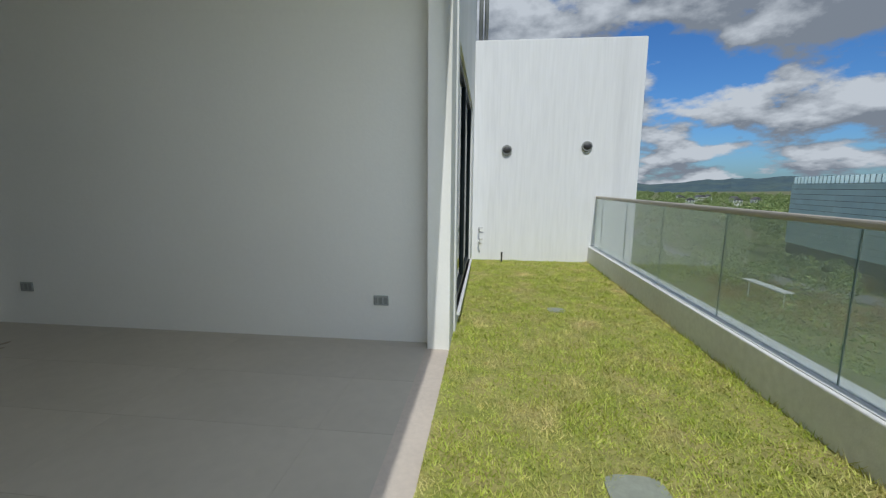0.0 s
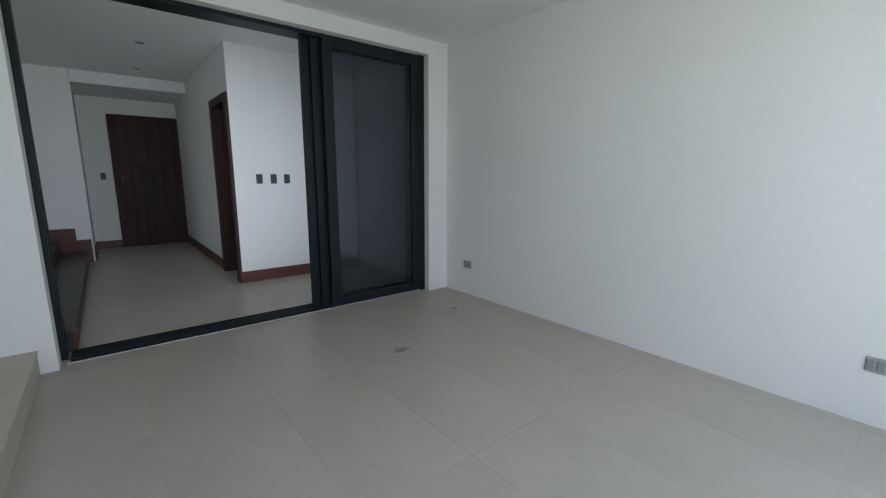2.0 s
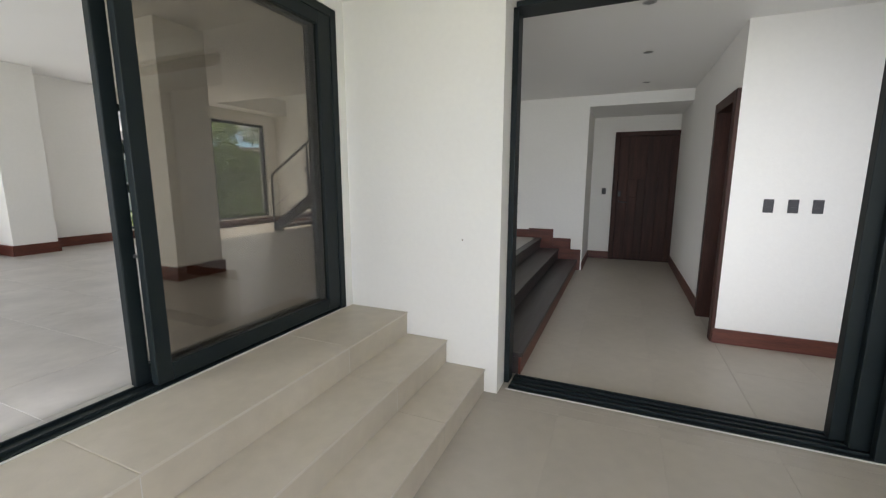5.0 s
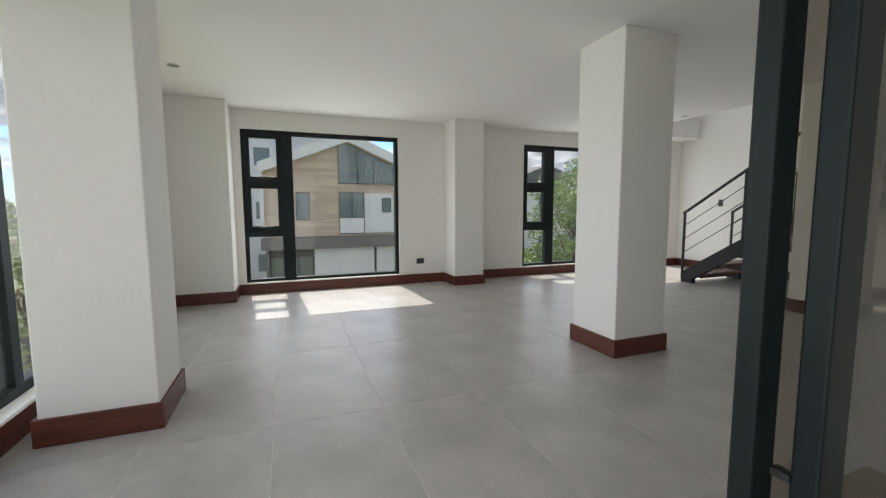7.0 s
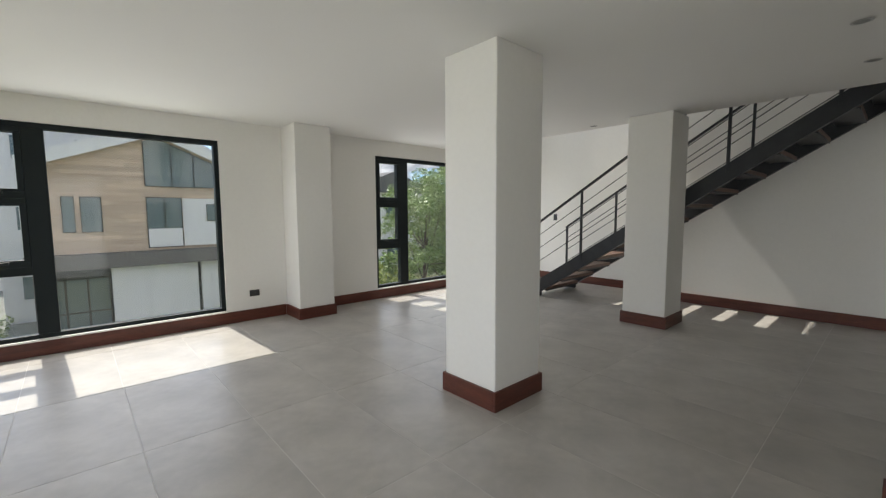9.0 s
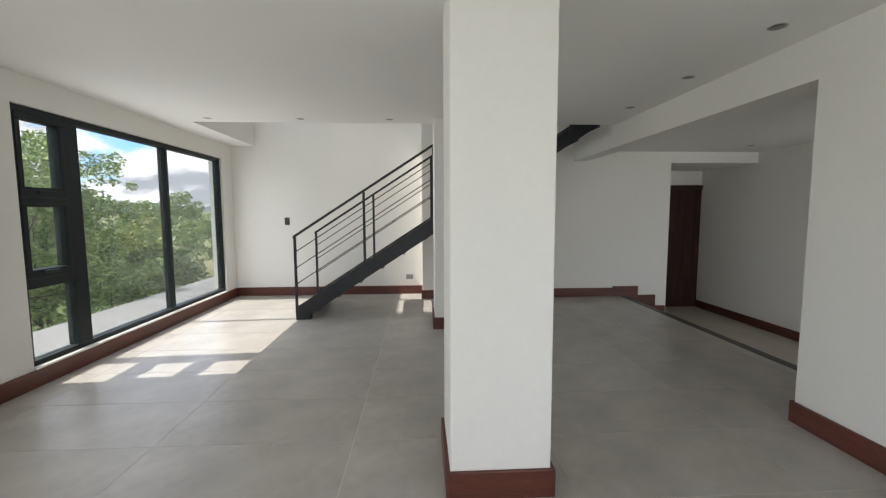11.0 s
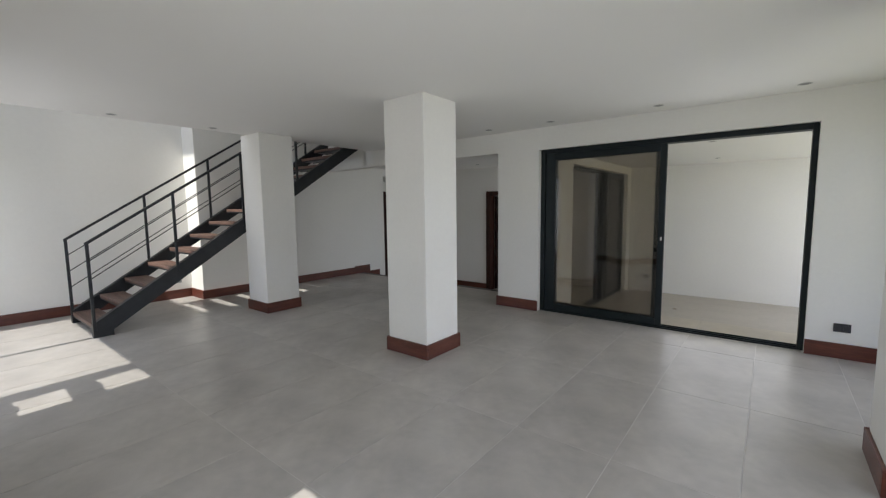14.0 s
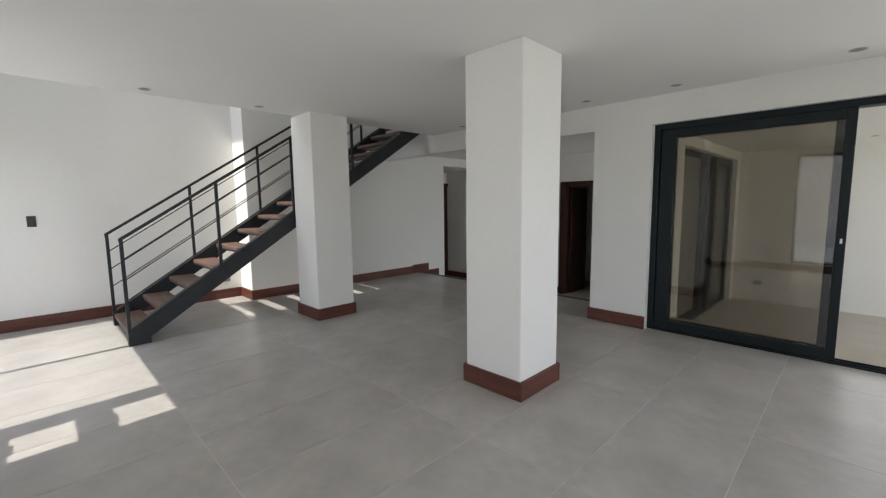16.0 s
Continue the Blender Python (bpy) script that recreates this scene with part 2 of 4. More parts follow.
M_GLASS_H2 = glass_mat("grey_glass_body", (0.30, 0.34, 0.40), -1)
# film of 0.26: dust and the milky reflection of sky and pale wall
M_GLASS_R = glass_mat("balustrade_glass", (0.93, 0.98, 0.97), 0.05, 0.0, 0.26)
M_JOINT = mat("clear_silicone", (0.16, 0.24, 0.24), 0.4, scale=6)
M_SOIL = mat("lawn_soil", (0.27, 0.30, 0.06), 0.95, second=(0.42, 0.34, 0.15), scale=3.5, mix=0.7, grain=0.3, grain_scale=40, bump=0.6, bump_scale=60)
M_PAD = mat("concrete_lid", (0.33, 0.35, 0.29), 0.9, second=(0.25, 0.27, 0.21), scale=6, grain=0.1, grain_scale=30, bump=0.3)

H = 0.525          # raised living-room floor
CEIL = 3.01        # its ceiling


# ---- building helpers ----
def bm_box(bm, x0, x1, y0, y1, z0, z1, bevel=0.0):
    made = bmesh.ops.create_cube(bm, size=1.0, matrix=Matrix.Translation(((x0 + x1) / 2, (y0 + y1) / 2, (z0 + z1) / 2)) @ Matrix.Diagonal((abs(x1 - x0), abs(y1 - y0), abs(z1 - z0), 1)))
    if bevel:
        edges = {e for v in made["verts"] for e in v.link_edges}
        bmesh.ops.bevel(bm, geom=list(edges), offset=bevel, segments=2, profile=0.5, affect="EDGES")


def bm_rod(bm, a, b, r, seg=10, r2=None):
    a, b = Vector(a), Vector(b)
    d = b - a
    m = Matrix.Translation((a + b) / 2) @ d.to_track_quat("Z", "Y").to_matrix().to_4x4()
    bmesh.ops.create_cone(bm, cap_ends=True, segments=seg, radius1=r, radius2=r if r2 is None else r2, depth=d.length, matrix=m)


def bm_prism(bm, outline, axis, lo, hi):
    """Extrude a closed outline (pairs of the two other axes) along an axis."""
    def at(p, v):
        return (v, p[0], p[1]) if axis == "x" else (p[0], v, p[1]) if axis == "y" else (p[0], p[1], v)
    a = [bm.verts.new(at(p, lo)) for p in outline]
    b = [bm.verts.new(at(p, hi)) for p in outline]
    bm.faces.new(a)
    bm.faces.new(b[::-1])
    for i in range(len(a)):
        j = (i + 1) % len(a)
        bm.faces.new((a[i], b[i], b[j], a[j]))
    bmesh.ops.recalc_face_normals(bm, faces=bm.faces)


def mesh_of(name, bm, material, smooth=False):
    me = bpy.data.meshes.new(name)
    bm.to_mesh(me)
    bm.free()
    me.materials.append(material)
    if smooth:
        for p in me.polygons:
            p.use_smooth = True
    return me


def part(name, bm, material, parent=None, label="", smooth=False):
    ob = new(name, mesh_of(name, bm, material, smooth))
    ob.parent = parent
    if label:
        tagged(ob, label)
    return ob


def boxes(*rows, bevel=0.0):
    bm = bmesh.new()
    for r in rows:
        bm_box(bm, *r, bevel=bevel)
    return bm


def box_part(name, material, parent, *rows, bevel=0.0, label=""):
    return part(name, boxes(*rows, bevel=bevel), material, parent, label)


def structure(name, material, label, category, *rows, bevel=0.0):
    return tagged(box_part(name, material, None, *rows, bevel=bevel), label, category, kind="structure")


def thing(name, label, category, group="", at=(0, 0, 0), kind=""):
    ob = new(name)
    ob.location = at
    ob.empty_display_size = 0.1
    bpy.context.view_layer.update()
    return tagged(ob, label, category, group, kind)


# ---- large structure ----
W = "white plastered wall with a faintly uneven surface"
# terrace
structure("terrace_floor", M_GROUT_B, "grey porcelain tiled terrace floor under the overhang", "floor", (-0.36, 4.10, -4.9, 0.0, -0.3, -0.0015))
structure("threshold", M_STRIP, "beige concrete edging between terrace tiles and lawn", "edging", (4.10, 4.285, -9.0, -0.14, -0.3, 0.004))
structure("wall_north", M_WALL, W + " of the terrace", "wall", (-0.36, 4.105, 0.0, 0.25, -0.3, 2.81))
structure("pier_north", M_WALL, "narrow white pier at the end of the terrace wall", "pier", (4.105, 4.285, -0.14, 0.25, -0.3, 2.81), bevel=0.006)
structure("wall_west", M_WALL, W + " around the tall hall door", "wall",
          (-0.36, 0.0, -0.27, 0.0, -0.3, 2.81), (-0.36, 0.0, -3.55, -0.27, 2.66, 2.81), (-0.36, 0.0, -4.78, -3.55, -0.3, 2.81))
structure("terrace_ceiling", M_CEIL, "smooth white ceiling over the terrace", "ceiling", (-0.36, 4.285, -4.78, 0.25, 2.81, 3.35))
structure("wall_door", M_WALL, W + " around the sliding living-room door", "wall",
          (-0.55, 0.08, -5.0, -4.78, -0.3, 3.35), (0.08, 2.875, -5.0, -4.78, 2.725, 3.35), (2.875, 4.36, -5.0, -4.78, -0.3, 3.35),
          (0.08, 2.875, -5.0, -4.78, -0.3, H - 0.02))
# living room
structure("floor", M_GROUT, "large grey porcelain floor tiles with pale joints", "floor", (-5.3, 3.95, -10.8, -4.9, 0.3, H - 0.0015), (-5.3, -0.55, -4.9, -4.18, 0.3, H - 0.0015))
structure("wall_south", M_WALL, W + " with two tall windows", "wall",
          (-5.3, -4.77, -10.77, -10.567, 0.2, 3.35), (-1.433, 0.767, -10.77, -10.567, 0.2, 3.35), (2.926, 3.95, -10.77, -10.567, 0.2, 3.35),
          (-4.77, -1.433, -10.77, -10.567, 0.2, 0.68), (-4.77, -1.433, -10.77, -10.567, 2.775, 3.35),
          (0.767, 2.926, -10.77, -10.567, 0.2, 0.68), (0.767, 2.926, -10.77, -10.567, 2.76, 3.35), (-5.3, 3.95, -10.77, -10.567, 3.35, 4.2), (-5.3, -5.05, -10.77, -10.567, 4.2, 8.0), (-3.5, 3.95, -10.77, -10.567, 4.2, 8.0), (-5.05, -3.5, -10.77, -10.567, 7.3, 8.0))
structure("wall_east", M_WALL, W + " with a long low-silled window", "wall",
          (3.72, 3.95, -10.567, -9.43, 0.2, 3.35), (3.72, 3.95, -9.43, -5.0, 0.2, 0.68), (3.72, 3.95, -9.43, -5.0, 2.775, 3.35), (3.72, 3.95, -5.15, -5.0, 0.68, 2.775))
structure("wall_stair", M_WALL, W + " behind the open staircase", "wall",
          (-5.3, -5.1, -10.567, -7.44, 0.2, 8.0), (-5.3, -4.65, -7.44, -3.38, -0.3, 8.0))
structure("pilaster_1", M_WALL, "white plastered pilaster between the windows", "pilaster", (-0.46, 0.02, -10.567, -10.13, 0.4, CEIL), bevel=0.006)
structure("pilaster_2", M_WALL, "white plastered pilaster in the corner", "pilaster", (3.03, 3.72, -10.567, -10.10, 0.4, CEIL), bevel=0.006)
structure("column_1", M_WALL, "square white plastered column standing free in the room", "column", (-0.455, 0.055, -7.325, -6.83, 0.5, CEIL), bevel=0.008)
structure("column_2", M_WALL, "square white plastered column beside the staircase", "column", (-3.405, -2.895, -7.3, -6.805, 0.5, CEIL), bevel=0.008)
structure("column_3", M_WALL, "square white plastered column beside the long window", "column", (3.07, 3.58, -7.385, -6.905, 0.5, CEIL), bevel=0.008)
structure("ceiling", M_CEIL, "smooth white ceiling with an opening over the stairs", "ceiling",
          (-3.25, 3.55, -10.567, -5.0, CEIL, 3.35), (3.55, 3.72, -10.567, -9.5, CEIL, 3.35), (3.55, 3.72, -9.5, -5.0, 3.2, 3.35),
          (-5.1, -3.25, -10.567, -10.18, CEIL, 3.35))
structure("beam", M_WALL, "white plastered beam over the step down to the hall", "beam", (-4.65, -0.55, -5.0, -4.78, 2.73, 3.35))
structure("upper_walls", M_WALL, "white upper storey walls around the stairwell", "wall",
          (-5.3, 3.95, -4.98, -4.78, 3.35, 8.0), (-1.2, -1.0, -10.567, -4.98, 3.35, 8.0))
structure("roof", M_CEIL, "white ceiling of the upper storey", "ceiling", (-5.3, 3.95, -10.77, -4.78, 8.0, 8.2), (-6.2, 4.36, -4.78, 4.2, 5.0, 5.2))
# hall
structure("hall_floor", M_GROUT_B, "grey tiled hall floor with fine joints", "floor", (-6.3, -0.36, -3.6, -0.2, -0.3, -0.0015))
structure("hall_ceiling", M_CEIL, "white hall ceiling with small downlights", "ceiling", (-4.65, -0.36, -4.78, -0.2, 2.885, 3.35), (-6.0, -4.65, -3.4, -0.2, 2.71, 3.35))
structure("wall_hall_north", M_WALL, W + " of the hall", "wall",
          (-6.0, -2.62, -1.91, -1.76, -0.3, 2.92), (-2.62, -1.86, -1.91, -1.76, 2.26, 2.92), (-1.86, -1.77, -1.91, -1.76, -0.3, 2.92))
structure("wall_switch", M_WALL, W + " that carries three switches", "wall", (-1.92, -1.77, -1.76, -0.27, -0.3, 2.92))
structure("wall_back_room", M_WALL, "plain wall closing the room behind the hall", "wall", (-6.0, -0.36, -0.2, 0.0, -0.3, 3.35))
structure("wall_entry", M_WALL, W + " around the front door", "wall",
          (-6.2, -6.0, -1.76, 0.0, -0.3, 3.35), (-6.2, -6.0, -2.95, -1.76, 2.4, 3.35), (-6.2, -6.0, -3.4, -2.95, -0.3, 3.35), (-6.2, -5.3, -3.6, -3.38, -0.3, 3.35))
# facade towards the lawn
structure("facade_east", M_EXT, "white rendered facade along the lawn", "facade",
          (4.1, 4.3, 0.25, 0.42, -0.3, 5.0), (4.1, 4.3, 0.42, 3.3, -0.3, 0.14), (4.1, 4.3, 0.42, 3.3, 2.5, 5.0), (4.1, 4.3, 3.3, 4.2, -0.3, 5.0), (4.1, 4.3, -4.78, 0.25, 3.35, 5.0))
structure("garden_wall", M_STREAK, "tall white rendered garden wall with rain streaks", "wall", (4.3, 7.03, 4.0, 4.22, -1.0, 3.67), bevel=0.008)


# ---- leaves and ground ----
def leaf_mat(name, a, b, c, rough=0.55, dry=None):
    """Foliage: each leaf takes its own green from three. dry: adds a dry patch colour and painted tuft shade."""
    m = bpy.data.materials.new(name)
    m.use_nodes = True
    n, l = m.node_tree.nodes, m.node_tree.links
    p = n["Principled BSDF"]
    p.inputs["Roughness"].default_value = rough
    g = n.new("ShaderNodeNewGeometry")
    r = n.new("ShaderNodeValToRGB")
    r.color_ramp.elements[0].color, r.color_ramp.elements[1].color = (*a, 1), (*c, 1)
    e = r.color_ramp.elements.new(0.55)
    e.color = (*b, 1)
    l.new(g.outputs["Random Per Island"], r.inputs["Fac"])
    col = r.outputs["Color"]
    if dry:
        co, nz, rp, mx = (n.new("ShaderNode" + k) for k in ("TexCoord", "TexNoise", "ValToRGB", "Mix"))
        mx.data_type = "RGBA"
        nz.inputs["Scale"].default_value, nz.inputs["Detail"].default_value = 2.3, 5
        rp.color_ramp.elements[0].position, rp.color_ramp.elements[1].position = 0.5, 0.72
        l.new(co.outputs["Object"], nz.inputs["Vector"])
        l.new(nz.outputs["Fac"], rp.inputs["Fac"])
        l.new(rp.outputs["Color"], mx.inputs["Factor"])
        l.new(col, mx.inputs["A"])
        mx.inputs["B"].default_value = (*dry, 1)
        # shade between grass tufts, put into the blade colour by noise
        tn, tr, hv = (n.new("ShaderNode" + k) for k in ("TexNoise", "MapRange", "HueSaturation"))
        tn.inputs["Scale"].default_value, tn.inputs["Detail"].default_value = 8.0, 3
        tr.inputs["From Min"].default_value, tr.inputs["From Max"].default_value = 0.3, 0.7
        tr.inputs["To Min"].default_value, tr.inputs["To Max"].default_value = 0.74, 1.28
        l.new(co.outputs["Object"], tn.inputs["Vector"])
        l.new(tn.outputs["Fac"], tr.inputs["Value"])
        l.new(tr.outputs["Result"], hv.inputs["Value"])
        l.new(mx.outputs["Result"], hv.inputs["Color"])
        col = hv.outputs["Color"]
    l.new(col, p.inputs["Base Color"])
    return m


M_LEAF_V = leaf_mat("valley_leaves", (0.08, 0.15, 0.04), (0.23, 0.31, 0.10), (0.38, 0.43, 0.17))
M_LEAF = leaf_mat("green_leaves", (0.045, 0.085, 0.02), (0.09, 0.15, 0.03), (0.18, 0.24, 0.06))
M_LEAF_Y = leaf_mat("yellow_green_leaves", (0.14, 0.19, 0.03), (0.24, 0.30, 0.05), (0.36, 0.40, 0.09))
M_LEAF_P = leaf_mat("pale_large_leaves", (0.10, 0.19, 0.045), (0.22, 0.33, 0.085), (0.38, 0.48, 0.17), 0.45)
M_LEAF_B = leaf_mat("dry_brown_leaves", (0.20, 0.14, 0.06), (0.31, 0.22, 0.10), (0.42, 0.30, 0.16))
M_BLADE = leaf_mat("grass_blades", (0.33, 0.42, 0.046), (0.46, 0.51, 0.07), (0.62, 0.58, 0.19), 0.6, (0.68, 0.57, 0.25))
M_BARK = mat("tree_bark", (0.13, 0.10, 0.075), 0.9, second=(0.06, 0.045, 0.035), scale=8, mix=0.8, stretch=(4, 4, 0.8), bump=0.6, bump_scale=25)
M_GROUND = mat("rough_ground", (0.13, 0.16, 0.055), 0.95, second=(0.21, 0.19, 0.10), scale=0.09, mix=0.8, grain=0.3, grain_scale=1.5, bump=0.4, bump_scale=3, space="Object")
M_ROAD = mat("grey_asphalt", (0.26, 0.26, 0.255), 0.9, second=(0.12, 0.12, 0.12), scale=0.4, grain=0.1, grain_scale=20)


def leaf_cloud(clumps, per, size, rng, flat=0.5):
    """Vertices and faces of many bent leaves scattered in ragged clumps (x, y, z, radius)."""
    verts, faces = [], []
    for cx, cy, cz, r in clumps:
        n = max(8, int(per * r * r))
        d = rng.normal(size=(n, 3))
        d /= np.linalg.norm(d, axis=1)[:, None]
        q = d * (r * rng.uniform(0.35, 1.0, (n, 1)) ** 0.6) * np.array([1, 1, 0.8]) + (cx, cy, cz)
        u = rng.normal(size=(n, 3))
        u[:, 2] *= flat
        u /= np.linalg.norm(u, axis=1)[:, None]
        v = np.cross(u, rng.normal(size=(n, 3)))
        v /= np.linalg.norm(v, axis=1)[:, None]
        s = size * rng.uniform(0.6, 1.3, (n, 1))
        k = len(verts)
        for a, b, c, e in zip(q - u * s, q + v * s * 0.45, q + u * s, q - v * s * 0.45):
            verts += [a, b, c, e]
            faces.append((k, k + 1, k + 2, k + 3))
            k += 4
    return verts, faces


def raw_mesh(name, verts, faces, material):
    me = bpy.data.meshes.new(name)
    me.from_pydata([tuple(v) for v in verts], [], faces)
    me.materials.append(material)
    return me


def ground_z(x, y):
    def sm(a, b, v):
        t = min(1, max(0, (v - a) / (b - a)))
        return t * t * (3 - 2 * t)
    r = math.hypot(x, y)
    z = -2.5 * sm(-9, -5, x) * sm(13, 17, -y) * (1 - sm(70, 140, -y)) - 2.1 - 15.0 * sm(8, 52, x + 0.25 * max(y, 0)) - 3 * sm(25, 90, -y) * 0.3
    z += 0.5 * noise.noise(Vector((x / 23, y / 23, 0))) * sm(12, 40, r)
    z += sm(600, 1400, r) * (8 + 8 * noise.noise(Vector((x / 330, y / 330, 5.1))) + 3 * noise.noise(Vector((x / 90, y / 90, 2.0))))
    return z


def build_ground():
    n = 130
    ax = [math.copysign(abs(u) ** 2.7, u) * 2600 for u in np.linspace(-1, 1, n)]
    verts = [(x, y, ground_z(x, y)) for y in ax for x in ax]
    faces = [(j * n + i, j * n + i + 1, (j + 1) * n + i + 1, (j + 1) * n + i) for j in range(n - 1) for i in range(n - 1)]
    ob = new("ground", raw_mesh("ground", verts, faces, M_GROUND))
    for p in ob.data.polygons:
        p.use_smooth = True
    tagged(ob, "rough grassy ground falling away to a wooded valley", "ground", kind="structure")


def tree(label, x, y, z, height, spread, material, seed, size=0.09, per=420, n_clumps=16):
    rng = np.random.default_rng(seed)
    t = thing("tree", label, "tree", at=(x, y, z))
    bm = bmesh.new()
    top = (rng.normal() * 0.15, rng.normal() * 0.15, height * 0.62)
    bm_rod(bm, (0, 0, -0.3), (top[0] * 0.5, top[1] * 0.5, height * 0.32), 0.05 * height * 0.32, 9, 0.036 * height * 0.32)
    bm_rod(bm, (top[0] * 0.5, top[1] * 0.5, height * 0.31), top, 0.036 * height * 0.32, 8, 0.018 * height * 0.32)
    clumps = []
    for i in range(n_clumps):
        a = i * 2.4 + rng.uniform(-0.5, 0.5)
        h = height * rng.uniform(0.36, 0.95)
        reach = spread * rng.uniform(0.25, 1.0) * (1.12 - abs(h / height - 0.6))
        end = (math.cos(a) * reach, math.sin(a) * reach, h)
        bm_rod(bm, (top[0] * 0.6, top[1] * 0.6, height * rng.uniform(0.26, 0.55)), end, 0.02 * height * 0.22, 5, 0.006)
        for k in range(3):
            clumps.append((end[0] + rng.normal() * 0.28 * spread, end[1] + rng.normal() * 0.28 * spread, end[2] + rng.normal() * 0.1 * height, spread * rng.uniform(0.16, 0.34)))
    part("trunk", bm, M_BARK, t)
    crown = new("crown", raw_mesh("crown", *leaf_cloud(clumps, per, size, rng), material))
    crown.parent = t
    return t


# ---- frames, panes, doors ----
def pane(x0, x1, y0, y1, z0, z1, material, parent, name="pane"):
    return box_part(name, material, parent, (x0, x1, y0, y1, z0, z1))


def south_window(name, x0, x1, z0, z1, left_m, cuts, mulls):
    """A tall fixed window with a column of three small sashes at its eastern end."""
    w = tagged(thing(name, "dark aluminium window with three small sashes and large fixed panes", "window"), kind="structure")
    ya, yb = -10.69, -10.60
    rows = [(x0, x1, ya, yb, z0, z0 + 0.045), (x0, x1, ya, yb, z1 - 0.055, z1), (x0, x0 + 0.05, ya, yb, z0 + 0.045, z1 - 0.055), (x1 - 0.05, x1, ya, yb, z0 + 0.045, z1 - 0.055)]
    for a, b in mulls:
        rows.append((a, b, ya, yb, z0 + 0.045, z1 - 0.055))
    box_part("window_frame", M_FRAME, w, *rows, bevel=0.004)
    return w


def sash(parent, xa, xb, za, zb):
    ya, yb = -10.693, -10.596
    s = box_part("sash", M_FRAME, parent, (xa, xb, ya, yb, za, za + 0.06), (xa, xb, ya, yb, zb - 0.05, zb), (xa, xa + 0.05, ya, yb, za + 0.06, zb - 0.05), (xb - 0.05, xb, ya, yb, za + 0.06, zb - 0.05), bevel=0.006)
    pane(xa + 0.05, xb - 0.05, -10.645, -10.637, za + 0.06, zb - 0.05, M_GLASS, s)
    box_part("latch", M_FRAME, s, ((xa + xb) / 2 - 0.07, (xa + xb) / 2 + 0.07, -10.597, -10.572, za + 0.035, za + 0.06), bevel=0.006, label="small dark window latch")


def skirting(name, *rows):
    """rows: x0, x1, y0, y1, base"""
    ob = part(name, boxes(*[(a, b, c, d, e, e + 0.142) for a, b, c, d, e in rows], bevel=0.004), M_SKIRT)
    tagged(ob, "red-brown stained wooden skirting board along the wall foot", "skirting", kind="structure")


def wrap(x0, x1, y0, y1, base, t=0.02):
    return [(x0 - t, x1 + t, y0 - t, y0, base), (x0 - t, x1 + t, y1, y1 + t, base), (x0 - t, x0, y0, y1, base), (x1, x1 + t, y0, y1, base)]


build_ground()
structure("foundation", M_EXT, "white rendered base of the house", "foundation", (-6.2, 4.28, -10.76, 4.2, -5.5, -0.3), (-5.29, 3.94, -10.76, -4.9, -0.3, 0.2), (4.28, 6.5, -9.0, 4.2, -3.4, -0.31))
structure("lawn", M_SOIL, "soil bed under the terrace lawn", "lawn", (4.285, 6.3, -9.0, 4.0, -0.3, 0.006))
structure("curb", M_CURB, "cream plastered kerb that carries the glass balustrade", "kerb", (6.3, 6.5, -9.0, 4.0, -0.3, 0.285), bevel=0.01)

# windows of the living room
w1 = south_window("window_1", 0.767, 2.926, 0.68, 2.76, 0, (), [(2.28, 2.44)])
w2 = south_window("window_2", -4.77, -1.433, 0.68, 2.775, 0, (), [(-2.08, -1.92), (-3.43, -3.37)])
for w, xa, xb, zt in ((w1, 2.44, 2.876, 2.706), (w2, -1.92, -1.483, 2.721)):
    box_part("transom", M_FRAME, w, (xa, xb, -10.69, -10.60, 1.975, 2.135), bevel=0.004)
    box_part("transom", M_FRAME, w, (xa, xb, -10.69, -10.60, 1.31, 1.46), bevel=0.004)
    sash(w, xa - 0.001, xb + 0.001, 2.052, zt)
    sash(w, xa - 0.001, xb + 0.001, 1.39, 2.049)
    pane(xa, xb, -10.65, -10.642, 0.725, 1.31, M_GLASS, w)
pane(0.817, 2.28, -10.65, -10.642, 0.725, 2.705, M_GLASS, w1)
pane(-3.37, -2.08, -10.65, -10.642, 0.725, 2.72, M_GLASS, w2)
pane(-4.72, -3.43, -10.65, -10.642, 0.725, 2.72, M_GLASS, w2)
for w, xa, xb in ((w1, 0.767, 2.926), (w2, -4.77, -1.433)):
    box_part("window_sill", M_WALL, w, (xa, xb, -10.60, -10.55, 0.664, 0.684), bevel=0.004, label="narrow white window sill")
w5 = tagged(thing("window_5", "tall upper window lighting the stairwell", "window"), kind="structure")
box_part("window_frame", M_FRAME, w5, (-5.05, -3.5, -10.69, -10.60, 4.2, 4.25), (-5.05, -3.5, -10.69, -10.60, 7.25, 7.3), (-5.05, -5.0, -10.69, -10.60, 4.25, 7.25), (-3.55, -3.5, -10.69, -10.60, 4.25, 7.25), bevel=0.004)
pane(-5.0, -3.55, -10.65, -10.642, 4.25, 7.25, M_GLASS, w5)
w3 = tagged(thing("window_3", "long dark aluminium window with a low sill", "window"), kind="structure")
box_part("window_frame", M_FRAME, w3, (3.79, 3.87, -9.43, -5.15, 0.68, 0.74), (3.79, 3.87, -9.43, -5.15, 2.72, 2.775), (3.79, 3.87, -9.43, -9.37, 0.74, 2.72), (3.79, 3.87, -5.21, -5.15, 0.74, 2.72), (3.79, 3.87, -7.28, -7.2, 0.74, 2.72), bevel=0.004)
pane(3.82, 3.828, -9.37, -7.28, 0.74, 2.72, M_GLASS, w3)
pane(3.82, 3.828, -7.2, -5.21, 0.74, 2.72, M_GLASS, w3)
